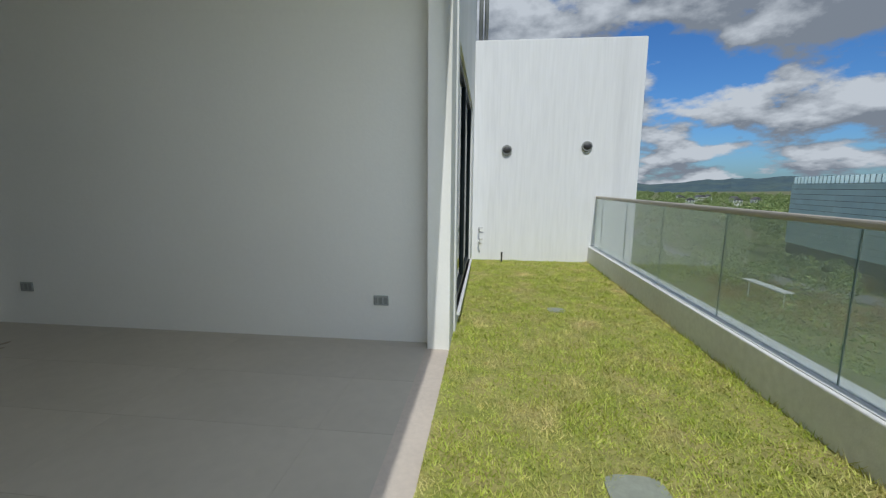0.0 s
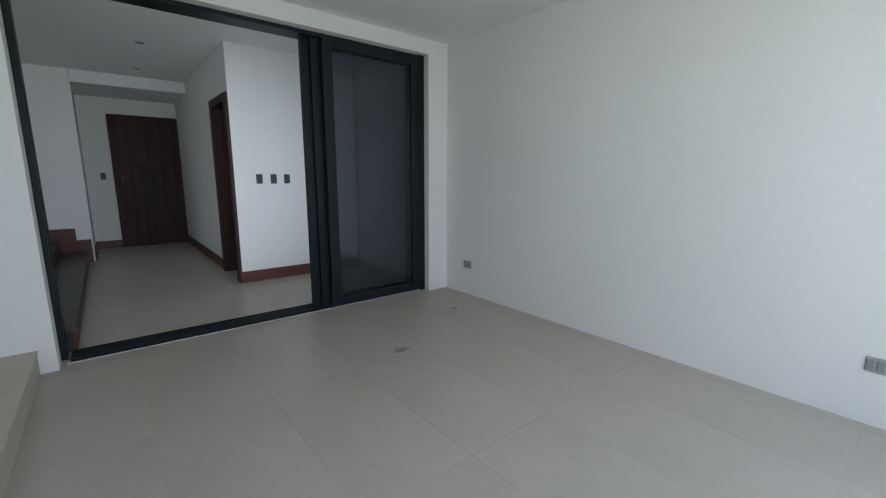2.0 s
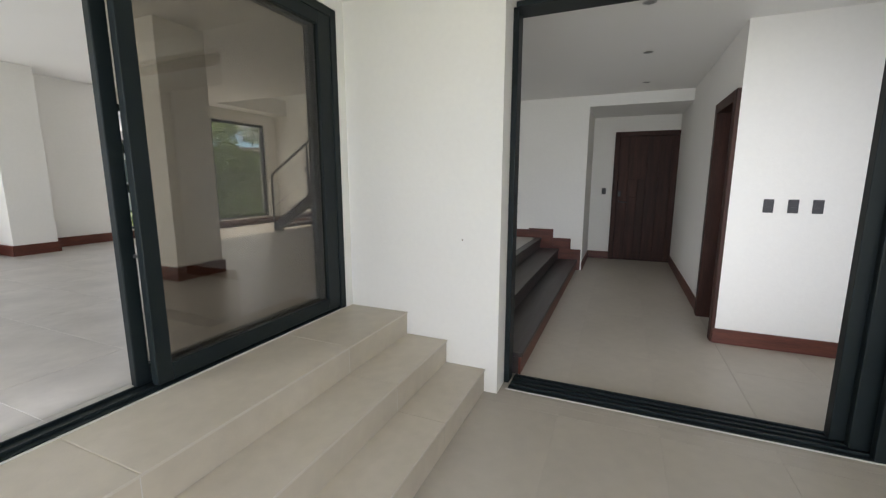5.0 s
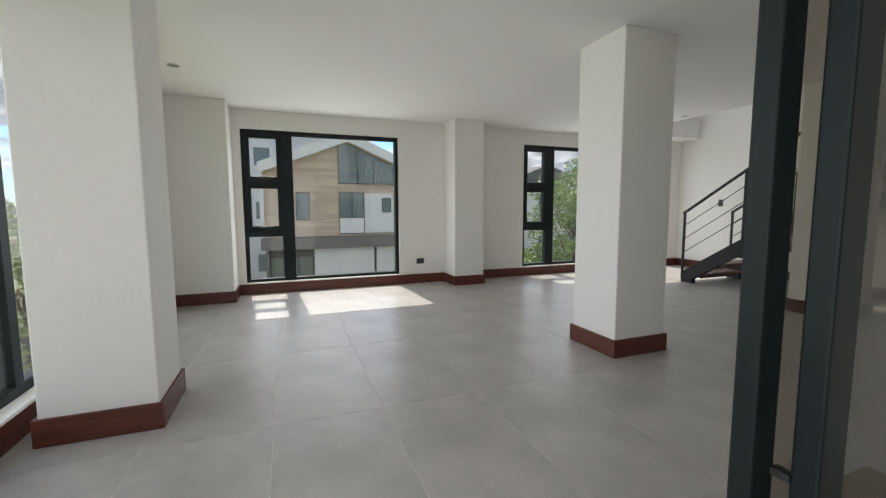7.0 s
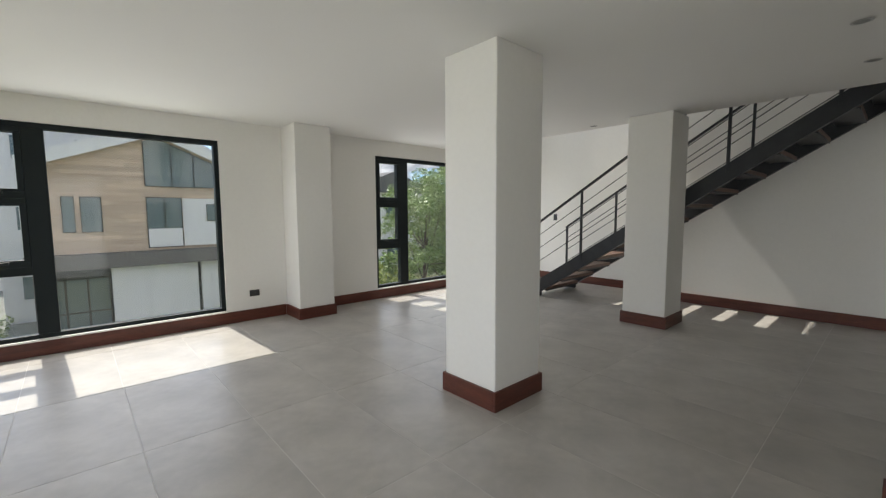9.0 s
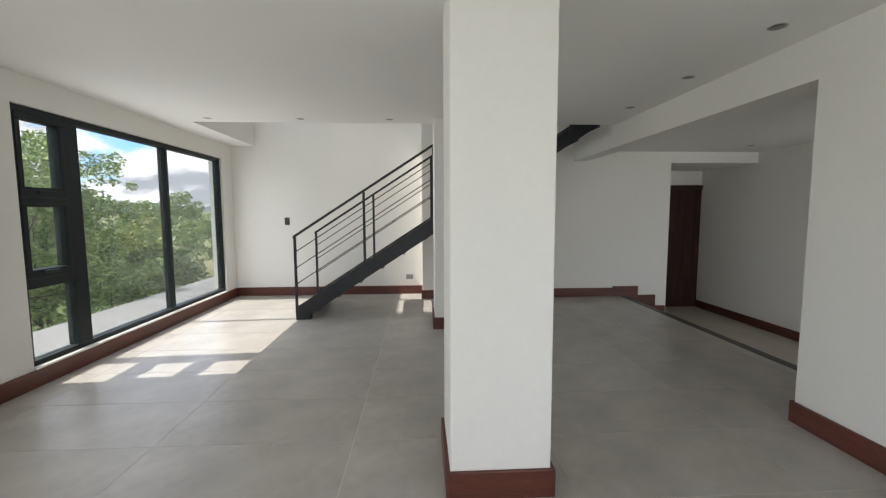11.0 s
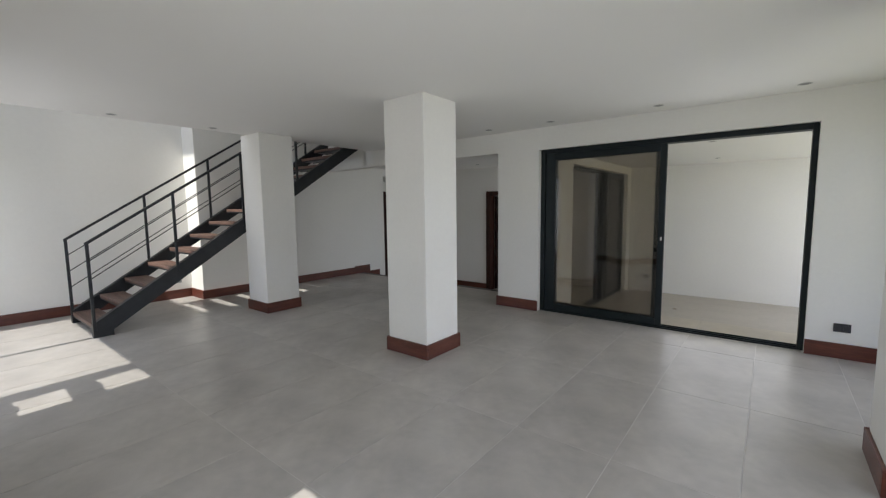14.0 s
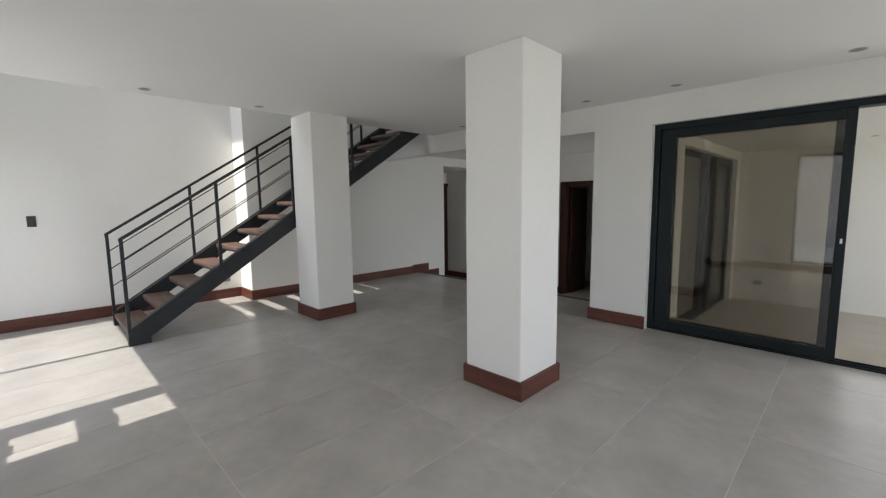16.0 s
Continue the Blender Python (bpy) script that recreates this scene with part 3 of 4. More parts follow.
box_part("window_sill", M_WALL, w3, (3.70, 3.79, -9.43, -5.15, 0.664, 0.684), bevel=0.004, label="white window sill")
w4 = tagged(thing("window_4", "tall dark-framed window facing the lawn", "window"), kind="structure")
box_part("window_frame", M_FRAME, w4, (4.22, 4.275, 0.42, 3.3, 0.14, 0.2), (4.22, 4.275, 0.42, 3.3, 2.44, 2.5), (4.22, 4.275, 0.42, 0.5, 0.2, 2.44), (4.22, 4.275, 3.22, 3.3, 0.2, 2.44), (4.22, 4.275, 1.8, 1.9, 0.2, 2.44), bevel=0.004)
pane(4.24, 4.248, 0.5, 1.8, 0.2, 2.44, M_GLASS_H, w4)
pane(4.24, 4.248, 1.9, 3.22, 0.2, 2.44, M_GLASS_H, w4)
box_part("window_sill", M_ALU, w4, (4.27, 4.33, 0.42, 3.3, 0.11, 0.14), bevel=0.004, label="white window sill")
# added black sheet stands in for the dark room behind the panes
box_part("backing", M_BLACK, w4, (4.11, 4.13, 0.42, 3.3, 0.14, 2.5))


def slider_panel(parent, axis, a, b, plane, z0, z1, glass, stile=0.085, deep=0.045, first=0.0, shine=1):
    """One sliding sash: stiles, rails and a pane. axis: the way that it slides."""
    def row(u0, u1, d0, d1, v0, v1):
        return (u0, u1, d0, d1, v0, v1) if axis == "x" else (d0, d1, u0, u1, v0, v1)
    d0, d1 = plane - deep / 2, plane + deep / 2
    first = first or stile
    p = box_part("sliding_panel", M_FRAME, parent, row(a, a + first, d0, d1, z0, z1), row(b - stile, b, d0, d1, z0, z1),
                 row(a + first, b - stile, d0, d1, z0, z0 + 0.09), row(a + first, b - stile, d0, d1, z1 - 0.085, z1), bevel=0.005)
    g = pane(*row(a + first, b - stile, plane - 0.004, plane + 0.004, z0 + 0.09, z1 - 0.085), glass, p)
    g.data.materials.append(M_GLASS_T2 if glass is M_GLASS_T else M_GLASS_H2)
    for f in g.data.polygons:
        f.material_index = 0 if (f.normal.y if axis == "x" else f.normal.x) * shine > 0.5 else 1
    return p


# sliding door between terrace and living room
d1 = tagged(thing("door_1", "half-open sliding door with dark aluminium frame and bronze glass", "sliding door"), kind="structure")
box_part("frame", M_FRAME, d1, (0.08, 0.14, -4.93, -4.785, H, 2.725), (2.83, 2.875, -4.93, -4.785, H, 2.725), (0.14, 2.83, -4.93, -4.785, 2.665, 2.725), bevel=0.005)
box_part("track", M_FRAME, d1, (0.14, 2.83, -4.93, -4.785, H - 0.02, H + 0.012), *[(0.14, 2.83, y - 0.006, y + 0.006, H + 0.012, H + 0.026) for y in (-4.895, -4.82)], bevel=0.002)
slider_panel(d1, "x", 0.145, 1.555, -4.815, H + 0.026, 2.665, M_GLASS_T, 0.078, 0.045, 0.13)
p = slider_panel(d1, "x", 0.15, 1.604, -4.895, H + 0.026, 2.665, M_GLASS_T, 0.066, 0.045, 0.13, -1)
box_part("bumper", M_BLACK, p, (1.53, 1.552, -4.872, -4.839, 1.17, 1.185), label="small black bumper block")
box_part("lock", M_CHROME, p, (1.567, 1.582, -4.921, -4.918, 1.56, 1.6), label="small metal lock")

# sliding door between terrace and hall
d2 = tagged(thing("door_2", "open multi-track sliding door with dark frame and grey glass", "sliding door"), kind="structure")
box_part("frame", M_FRAME, d2, (-0.31, -0.19, -3.55, -3.51, 0.0, 2.66), (-0.32, -0.08, -0.335, -0.27, 0.0, 2.66), (-0.31, -0.10, -3.51, -0.335, 2.625, 2.66), bevel=0.005)
box_part("track", M_FRAME, d2, (-0.33, -0.10, -3.495, -0.335, -0.004, 0.012), *[(x - 0.007, x + 0.007, -3.485, -0.335, 0.012, 0.03) for x in (-0.30, -0.245, -0.19, -0.135)], bevel=0.002)
for a, b, x, shine in ((-1.45, -0.34, -0.11, 1), (-1.53, -0.36, -0.19, -1)):
    slider_panel(d2, "y", a, b, x, 0.02, 2.625, M_GLASS_H, 0.10, 0.05, 0.0, shine)

box_part("interlock", M_FRAME, d2, (-0.285, -0.216, -1.60, -1.52, 0.03, 2.625), bevel=0.004)

box_part("sealant", M_GROUT, d2, (-0.10, -0.092, -3.51, -0.335, 0.0, 0.006), label="pale sealant line along the track")
box_part("sealant", M_GROUT, d1, (0.14, 2.83, -4.785, -4.777, H, H + 0.006), label="pale sealant line along the track")

# front door
d3 = tagged(thing("door_3", "closed front door of dark stained vertical planks", "front door"), kind="structure")
box_part("door_frame", M_DOOR, d3, (-6.06, -5.96, -2.99, -2.90, 0, 2.43), (-6.06, -5.96, -1.80, -1.745, 0, 2.43), (-6.06, -5.96, -2.90, -1.80, 2.35, 2.43), bevel=0.006)
leaf3 = box_part("door_leaf", M_DOOR, d3, (-6.07, -6.02, -2.90, -1.80, -0.004, 2.35))
for a, b, z0, z1 in ((-2.898, -2.73, 0.01, 2.345), (-2.726, -2.56, 0.01, 1.22), (-2.726, -2.56, 1.225, 1.55), (-2.726, -2.42, 1.555, 2.345), (-2.556, -2.42, 0.01, 1.55), (-2.416, -2.22, 0.01, 2.345), (-2.216, -2.02, 0.01, 2.345), (-2.016, -1.802, 0.01, 2.345)):
    box_part("plank", M_DOOR, leaf3, (-6.02, -5.995, a, b, z0, z1), bevel=0.003)
box_part("lock", M_BLACK, d3, (-5.995, -5.965, -2.885, -2.83, 1.23, 1.33), bevel=0.008, label="black electronic lock plate")
bm = bmesh.new()
bm_rod(bm, (-5.995, -2.855, 1.13), (-5.93, -2.855, 1.13), 0.014, 12)
bm_rod(bm, (-5.935, -2.865, 1.13), (-5.935, -2.72, 1.12), 0.011, 12)
part("handle", bm, M_BLACK, d3, "black lever handle", True)
for z in (0.35, 1.25, 2.1):
    box_part("hinge", M_CHROME, d3, (-5.985, -5.955, -1.812, -1.79, z, z + 0.11), bevel=0.003)

# inner door off the hall
d4 = tagged(thing("door_4", "dark wooden door frame with its door standing open inwards", "inner door"), kind="structure")
box_part("door_frame", M_DOOR, d4, (-2.70, -2.59, -1.945, -1.74, 0, 2.33), (-1.89, -1.775, -1.945, -1.74, 0, 2.33), (-2.59, -1.89, -1.945, -1.74, 2.23, 2.33), bevel=0.006)
box_part("door_leaf", M_DOOR, d4, (-2.585, -2.545, -1.74, -1.06, 0.01, 2.22), bevel=0.004)

# ---- skirting boards ----
for n, c in (("skirting_column_1", (-0.455, 0.055, -7.325, -6.83)), ("skirting_column_2", (-3.405, -2.895, -7.3, -6.805)), ("skirting_column_3", (3.07, 3.58, -7.385, -6.905))):
    skirting(n, *wrap(*c, H))
skirting("skirting_south", (-5.1, -0.48, -10.567, -10.547, H), (-0.48, -0.46, -10.547, -10.11, H), (-0.46, 0.02, -10.13, -10.11, H), (0.02, 0.04, -10.547, -10.11, H), (0.04, 3.01, -10.567, -10.547, H),
         (3.01, 3.03, -10.547, -10.08, H), (3.03, 3.72, -10.10, -10.08, H))
skirting("skirting_east", (3.70, 3.72, -10.08, -5.02, H))
skirting("skirting_door_wall", (2.875, 3.72, -5.02, -5.0, H), (-0.57, 0.08, -5.02, -5.0, H), (-0.57, -0.55, -5.0, -4.78, H))
skirting("skirting_stair_wall", (-5.1, -5.08, -10.547, -7.46, H), (-5.1, -4.63, -7.46, -7.44, H), (-4.65, -4.63, -7.44, -4.3, H))
tagged(part("skirting_steps", boxes((-4.65, -4.628, -4.3, -3.87, 0.30, 0.69), (-4.65, -4.628, -3.87, -3.57, 0.12, 0.54), (-4.65, -4.628, -3.57, -3.40, 0.0, 0.355), bevel=0.003), M_SKIRT),
       "red-brown wooden skirting stepping down beside the hall steps", "skirting", kind="structure")
skirting("skirting_entry", (-6.0, -5.98, -3.38, -2.99, 0), (-5.98, -4.65, -3.38, -3.36, 0))
skirting("skirting_hall", (-5.98, -2.70, -1.93, -1.91, 0), (-1.77, -1.75, -1.93, -0.27, 0))


# ---- steps ----
def outside_steps():
    s = tagged(thing("terrace_steps", "three beige tiled steps from the terrace to the living room", "steps"), kind="structure")
    ys = (-3.646, -3.945, -4.278)
    cuts = [0.0, 0.745, 1.95, 3.15, 3.95]
    for i, y in enumerate(ys):
        z = 0.175 * (i + 1)
        back = ys[i + 1] if i < 2 else -4.785
        box_part("core", M_GROUT, s, (0.0, 3.94, back - (0.2 if i < 2 else 0.0), y - 0.014, -0.2 if i == 0 else z - 0.18, z - 0.014))
        for a, b in zip(cuts, cuts[1:]):
            box_part("tread_tile", M_STEP, s, (a + 0.002, b - 0.002, back - 0.012 if i < 2 else back, y + 0.004, z - 0.014, z), bevel=0.003)
            box_part("riser_tile", M_STEP, s, (a + 0.002, b - 0.002, y - 0.014, y, z - 0.175, z - 0.0145), bevel=0.0015)
        for c in cuts[1:-1]:
            box_part("joint", M_STEP, s, (c - 0.002, c + 0.002, back if i == 2 else back - 0.01, y + 0.002, z - 0.014, z - 0.0015))
            box_part("joint", M_GROUT, s, (c - 0.002, c + 0.002, y - 0.014, y - 0.0012, z - 0.175, z - 0.015))
        box_part("nosing", M_NOSE, s, (0.0, 3.94, y + 0.004, y + 0.007, z - 0.012, z - 0.0005), label="pale nosing strip")
    return s


outside_steps()


def hall_steps():
    s = tagged(thing("hall_steps", "dark wooden steps with red-brown risers up from the hall", "steps"), kind="structure")
    for i, y in enumerate((-3.45, -3.76, -4.07)):
        z = 0.175 * (i + 1)
        box_part("core", M_TREADD, s, (-4.63, -0.37, -4.9 if i == 2 else (-4.3), y - 0.03, z - 0.2 if i else -0.2, z - 0.035))
        box_part("tread", M_TREADD, s, (-4.63, -0.37, (-3.80, -4.11, -4.18)[i], y, z - 0.035, z + 0.002), bevel=0.006)
        box_part("riser", M_SKIRT if i < 1 else M_TREADD, s, (-4.63, -0.37, y - 0.03, y - 0.012, z - 0.175, z - 0.036))


hall_steps()


# ---- the open staircase ----
def staircase():
    s = thing("staircase", "open steel staircase with dark wooden treads and cable railings", "staircase", at=(-4.0, -9.09, H))
    k = 0.647

    def put(name, bm, material, parent=s, label=""):
        bm.transform(Matrix.Translation((4.0, 9.09, -H)))
        return part(name, bm, material, parent, label)
    for x0, x1 in ((-3.52, -3.44), (-4.58, -4.50)):
        bm = bmesh.new()
        bm_prism(bm, [(-9.1, H + 0.002), (-8.91, H + 0.002), (-8.91, 0.47 + 0.19 * k), (-4.78, 0.47 + 4.32 * k), (-4.78, 0.685 + 4.32 * k), (-9.1, 0.685)], "x", x0, x1)
        put("stringer", bm, M_STEEL)
    for i in range(15):
        y, z = -9.09 + 0.289 * i, 0.675 + 0.187 * i
        bm = boxes((-4.50, -3.52, y, y + 0.262, z - 0.045, z), bevel=0.005)
        tr = put("tread", bm, M_TREADW)
        bm = boxes((-4.50, -3.52, y + 0.006, y + 0.256, z - 0.056, z - 0.046), (-4.50, -3.52, y + 0.006, y + 0.012, z - 0.066, z - 0.056), (-4.50, -3.52, y + 0.25, y + 0.256, z - 0.066, z - 0.056))
        put("tread_tray", bm, M_STEEL, tr, "black steel tray under the tread")
    for x, n0 in ((-3.445, 0), (-4.535, 0)):
        for j in range(6):
            y = -9.085 + 0.897 * j - (0 if j == 0 else 0.005)
            if y > -4.7:
                continue
            zb = 0.685 + (y + 9.1) * k
            put("post", boxes((x - 0.014, x + 0.014, y - 0.016, y + 0.016, zb - 0.1, zb + 0.915), bevel=0.004), M_STEEL)
        bm = bmesh.new()
        bm_prism(bm, [(-9.104, 1.592), (-4.7, 1.592 + 4.404 * k), (-4.7, 1.625 + 4.404 * k), (-9.104, 1.625)], "x", x - 0.02, x + 0.02)
        put("handrail", bm, M_STEEL)
        for d in (0.19, 0.40, 0.61):
            bm = bmesh.new()
            bm_rod(bm, (x, -9.09, 1.60 - d), (x, -4.7, 1.60 - d + 4.39 * k), 0.0058, 6)
            put("cable", bm, M_STEEL)


staircase()


# ---- small fixtures ----
def downlight():
    t = thing("downlight", "small recessed ceiling downlight with a grey rim, switched off", "downlight", "ceiling downlights")
    bm = bmesh.new()
    bmesh.ops.create_circle(bm, cap_ends=False, segments=24, radius=0.052, matrix=Matrix.Translation((0, 0, -0.004)))
    ring = bm.edges[:]
    out = bmesh.ops.extrude_edge_only(bm, edges=ring)
    for v in [g for g in out["geom"] if isinstance(g, bmesh.types.BMVert)]:
        v.co.x, v.co.y = v.co.x * 0.74, v.co.y * 0.74
        v.co.z = -0.007
    part("rim", bm, M_CHROME, t, smooth=True)
    bm = bmesh.new()
    bm_rod(bm, (0, 0, -0.0045), (0, 0, -0.001), 0.039, 20)
    part("bulb", bm, M_GREY, t)
    return t


lamps = [(1.575, -5.31, CEIL), (0.37, -5.29, CEIL), (2.73, -5.32, CEIL), (-0.5, -5.33, CEIL), (-1.415, -5.27, CEIL), (-2.385, -5.255, CEIL),
         (-3.04, -7.82, CEIL), (-3.04, -8.85, CEIL), (-3.04, -9.9, CEIL), (3.317, -8.96, CEIL), (-1.08, -2.71, 2.885), (-2.47, -2.65, 2.885), (-3.98, -2.6, 2.885), (-1.06, -1.35, 2.885), (1.89, -3.54, 2.81), (1.74, -1.08, 2.81)]
first = downlight()
first.location = lamps[0]
for p in lamps[1:]:
    copy_thing(first, Matrix.Translation(p))


def plate(label, at, facing, material, wide=0.075, tall=0.118, kind="switch", modules=2, group=""):
    """Wall switch or socket: a plate with rocker modules. facing: degrees about z, 0 looks towards -y."""
    t = thing("wall_switch" if kind == "switch" else "wall_socket", label, "light switch" if kind == "switch" else "power socket", group)
    box_part("cover_plate", material, t, (-wide / 2, wide / 2, -0.012, 0.0, -tall / 2, tall / 2), bevel=0.004)
    for i in range(modules):
        if kind == "switch":
            z = -tall / 2 + tall * (i + 0.5) / modules
            box_part("rocker", M_BLACK, t, (-wide * 0.3, wide * 0.3, -0.018, -0.012, z - tall * 0.36 / modules, z + tall * 0.36 / modules), bevel=0.003)
        else:
            x = -wide / 2 + wide * (i + 0.5) / modules
            box_part("outlet", M_BLACK if material is M_BLACK else M_GREY, t, (x - wide * 0.34 / modules, x + wide * 0.34 / modules, -0.0155, -0.012, -tall * 0.34, tall * 0.34), bevel=0.003)
    t.matrix_world = Matrix.Translation(at) @ pose(0, 0, 0, 0, 0, facing)
    return t


for y in (-1.62, -1.445, -1.275):
    plate("black two-rocker switch on the white hall wall", (-1.77, y, 1.31), 90, M_BLACK, group="three hall switches")
plate("black switch beside the front door", (-6.0, -3.14, 1.325), 90, M_BLACK)
plate("black switch on the staircase wall", (-5.1, -9.695, 1.78), 90, M_BLACK, 0.08, 0.125)
plate("grey double socket low on the terrace wall", (0.386, 0.0, 0.35), 0, M_SOCKET, 0.125, 0.085, "socket", 3)
plate("grey double socket low on the terrace wall near the lawn", (3.70, 0.0, 0.35), 0, M_SOCKET, 0.125, 0.085, "socket", 3)
plate("black double socket under the south windows", (0.435, -10.567, 0.872), 180, M_BLACK, 0.12, 0.08, "socket")
plate("black double socket on the east wall", (3.72, -9.87, 0.855), -90, M_BLACK, 0.12, 0.08, "socket")
plate("black double socket beside the sliding door", (3.13, -5.0, 0.815), 0, M_BLACK, 0.12, 0.08, "socket")
plate("grey double socket behind the staircase", (-5.1, -7.66, 0.82), 90, M_GREY, 0.12, 0.08, "socket")

# ---- lawn side ----
rail = thing("glass_balustrade", "frameless glass balustrade with bronze handrail on the kerb", "balustrade", at=(6.38, 0, 0.285))
box_part("handrail", M_RAIL, rail, (-0.006, 0.05, -9.0, 3.99, 0.82, 0.865), bevel=0.014)
box_part("channel", M_ALU, rail, (-0.055, 0.11, -9.0, 3.99, 0.0, 0.008), bevel=0.002, label="white aluminium base channel")
ys = [3.95, 3.55, 2.4, 1.25, 0.1, -1.05, -2.2, -3.35, -4.5, -5.65, -6.8, -7.95]
for a, b in zip(ys, ys[1:]):
    box_part("pane", M_GLASS_R, rail, (-0.006, 0.006, b + 0.008, a - 0.008, 0.008, 0.82)).visible_shadow = False
    box_part("joint", M_JOINT, rail, (-0.004, 0.004, b - 0.003, b + 0.003, 0.008, 0.82))

for x, z in ((4.862, 1.905), (6.18, 1.965)):
    l = thing("wall_lamp", "round dark bulkhead lamp on the white garden wall", "wall lamp", "garden wall lamps", at=(x, 4.0, z))
    bm = bmesh.new()
    bm_rod(bm, (0, 0, 0), (0, -0.045, 0), 0.088, 28, 0.08)
    part("body", bm, M_GREY, l)
    bm = bmesh.new()
    bmesh.ops.create_uvsphere(bm, u_segments=20, v_segments=10, radius=0.07, matrix=Matrix.Translation((0, -0.045, 0)) @ Matrix.Diagonal((1, 0.35, 0.75, 1)))
    part("lens", bm, M_BLACK, l, smooth=True)
for z in (0.36, 0.56):
    t = thing("garden_tap", "small metal garden tap on the white wall", "tap", "garden taps", at=(4.42, 4.0, z))
    bm = bmesh.new()
    bm_rod(bm, (0, 0, 0), (0, -0.12, 0), 0.012, 10)
    bm_rod(bm, (0, -0.11, 0), (0.02, -0.13, -0.05), 0.012, 10)
    part("spout", bm, M_CHROME, t, smooth=True)
    box_part("handle", M_CHROME, t, (-0.01, 0.07, -0.075, -0.06, 0.018, 0.03), bevel=0.004)
t = thing("pipe_stub", "short dark pipe standing up from the grass", "pipe", at=(4.82, 3.8, 0.0))
bm = bmesh.new()
bm_rod(bm, (0, 0, 0), (0, 0, 0.16), 0.014, 10)
bm_rod(bm, (0, 0, 0.16), (0, 0, 0.18), 0.019, 10)
part("pipe", bm, M_BLACK, t)
for x, y, w in ((5.23, -1.6, 0.13), (5.31, 1.06, 0.09)):
    t = thing("drain_lid", "flat grey concrete lid set in the grass", "drain lid", "lawn drain lids", at=(x, y, 0.001))
    bm = bmesh.new()
    bm_prism(bm, [(w * math.copysign(abs(math.cos(u)) ** 0.55, math.cos(u)), w * 0.85 * math.copysign(abs(math.sin(u)) ** 0.55, math.sin(u))) for u in np.linspace(0, 2 * math.pi, 28, endpoint=False)], "z", 0.0, 0.012)
    part("lid", bm, M_PAD, t)
for i, x in enumerate((4.38, 4.47)):
    t = thing("downpipe", "grey downpipe on the upper facade", "downpipe", "facade downpipes", at=(x, 4.12, 3.67))
    bm = bmesh.new()
    bm_rod(bm, (0, 0, 0), (0, 0, 1.4), 0.035, 14)
    part("pipe", bm, M_GREY, t, smooth=True)


def grass():
    rng = np.random.default_rng(4)
    n = 130000
    x = rng.uniform(4.287, 6.3, n)
    y = -3.6 + 7.58 * rng.uniform(0, 1, n) ** 1.25
    keep = ~((np.hypot(x - 5.23, y + 1.6) < 0.115)) & ~((np.hypot(x - 5.31, y - 1.06) < 0.05))
    x, y = x[keep], y[keep]
    n = len(x)
    patch = np.array([noise.noise(Vector((a * 1.6, b * 1.6, 0))) for a, b in zip(x, y)])
    tuft = np.array([noise.noise(Vector((a * 9, b * 9, 3))) for a, b in zip(x, y)])
    h = rng.uniform(0.012, 0.034, n) * (1 + 0.5 * patch + 0.7 * tuft) + rng.uniform(0, 0.03, n) * (x > 6.27)
    a = rng.uniform(0, 2 * np.pi, n)
    w = rng.uniform(0.0025, 0.0052, n)
    lean = rng.uniform(0.3, 1.4, n) * h
    la = rng.uniform(0, 2 * np.pi, n)
    verts = np.empty((n * 3, 3))
    verts[0::3] = np.stack([x - np.cos(a) * w, y - np.sin(a) * w, np.full(n, 0.002)], 1)
    verts[1::3] = np.stack([x + np.cos(a) * w, y + np.sin(a) * w, np.full(n, 0.002)], 1)
    verts[2::3] = np.stack([x + np.cos(la) * lean, y + np.sin(la) * lean, h], 1)
    verts[:, 0] = np.clip(verts[:, 0], 4.284, 6.3)
    faces = [(3 * i, 3 * i + 1, 3 * i + 2) for i in range(n)]
    tagged(new("grass", raw_mesh("grass", verts, faces, M_BLADE)), "short sunlit lawn grass with dry patches", "grass", kind="stuff")


grass()

# ---- the house across the way ----
M_CLAD = mat("timber_cladding", (0.66, 0.50, 0.375), 0.6, second=(0.51, 0.37, 0.27), scale=1.0, mix=0.8, stretch=(0.25, 1, 4), grain=0.12, grain_scale=10, vary=0.13)
M_ROOF = mat("dark_roof", (0.13, 0.125, 0.13), 0.8, second=(0.09, 0.09, 0.095), scale=2, grain=0.15, grain_scale=12)
M_BAND = mat("dark_grey_band", (0.14, 0.125, 0.12), 0.7, scale=2, grain=0.08)
M_BLUEGL = mat("blue_window_glass", (0.07, 0.125, 0.14), 0.08, second=(0.10, 0.15, 0.17), scale=0.4, mix=1, spec=0.9)


RIDGE_X, RIDGE_Z = -0.95, 5.62


def gable_z(x):
    return RIDGE_Z - (0.395 if x > RIDGE_X else 0.44) * abs(x - RIDGE_X)


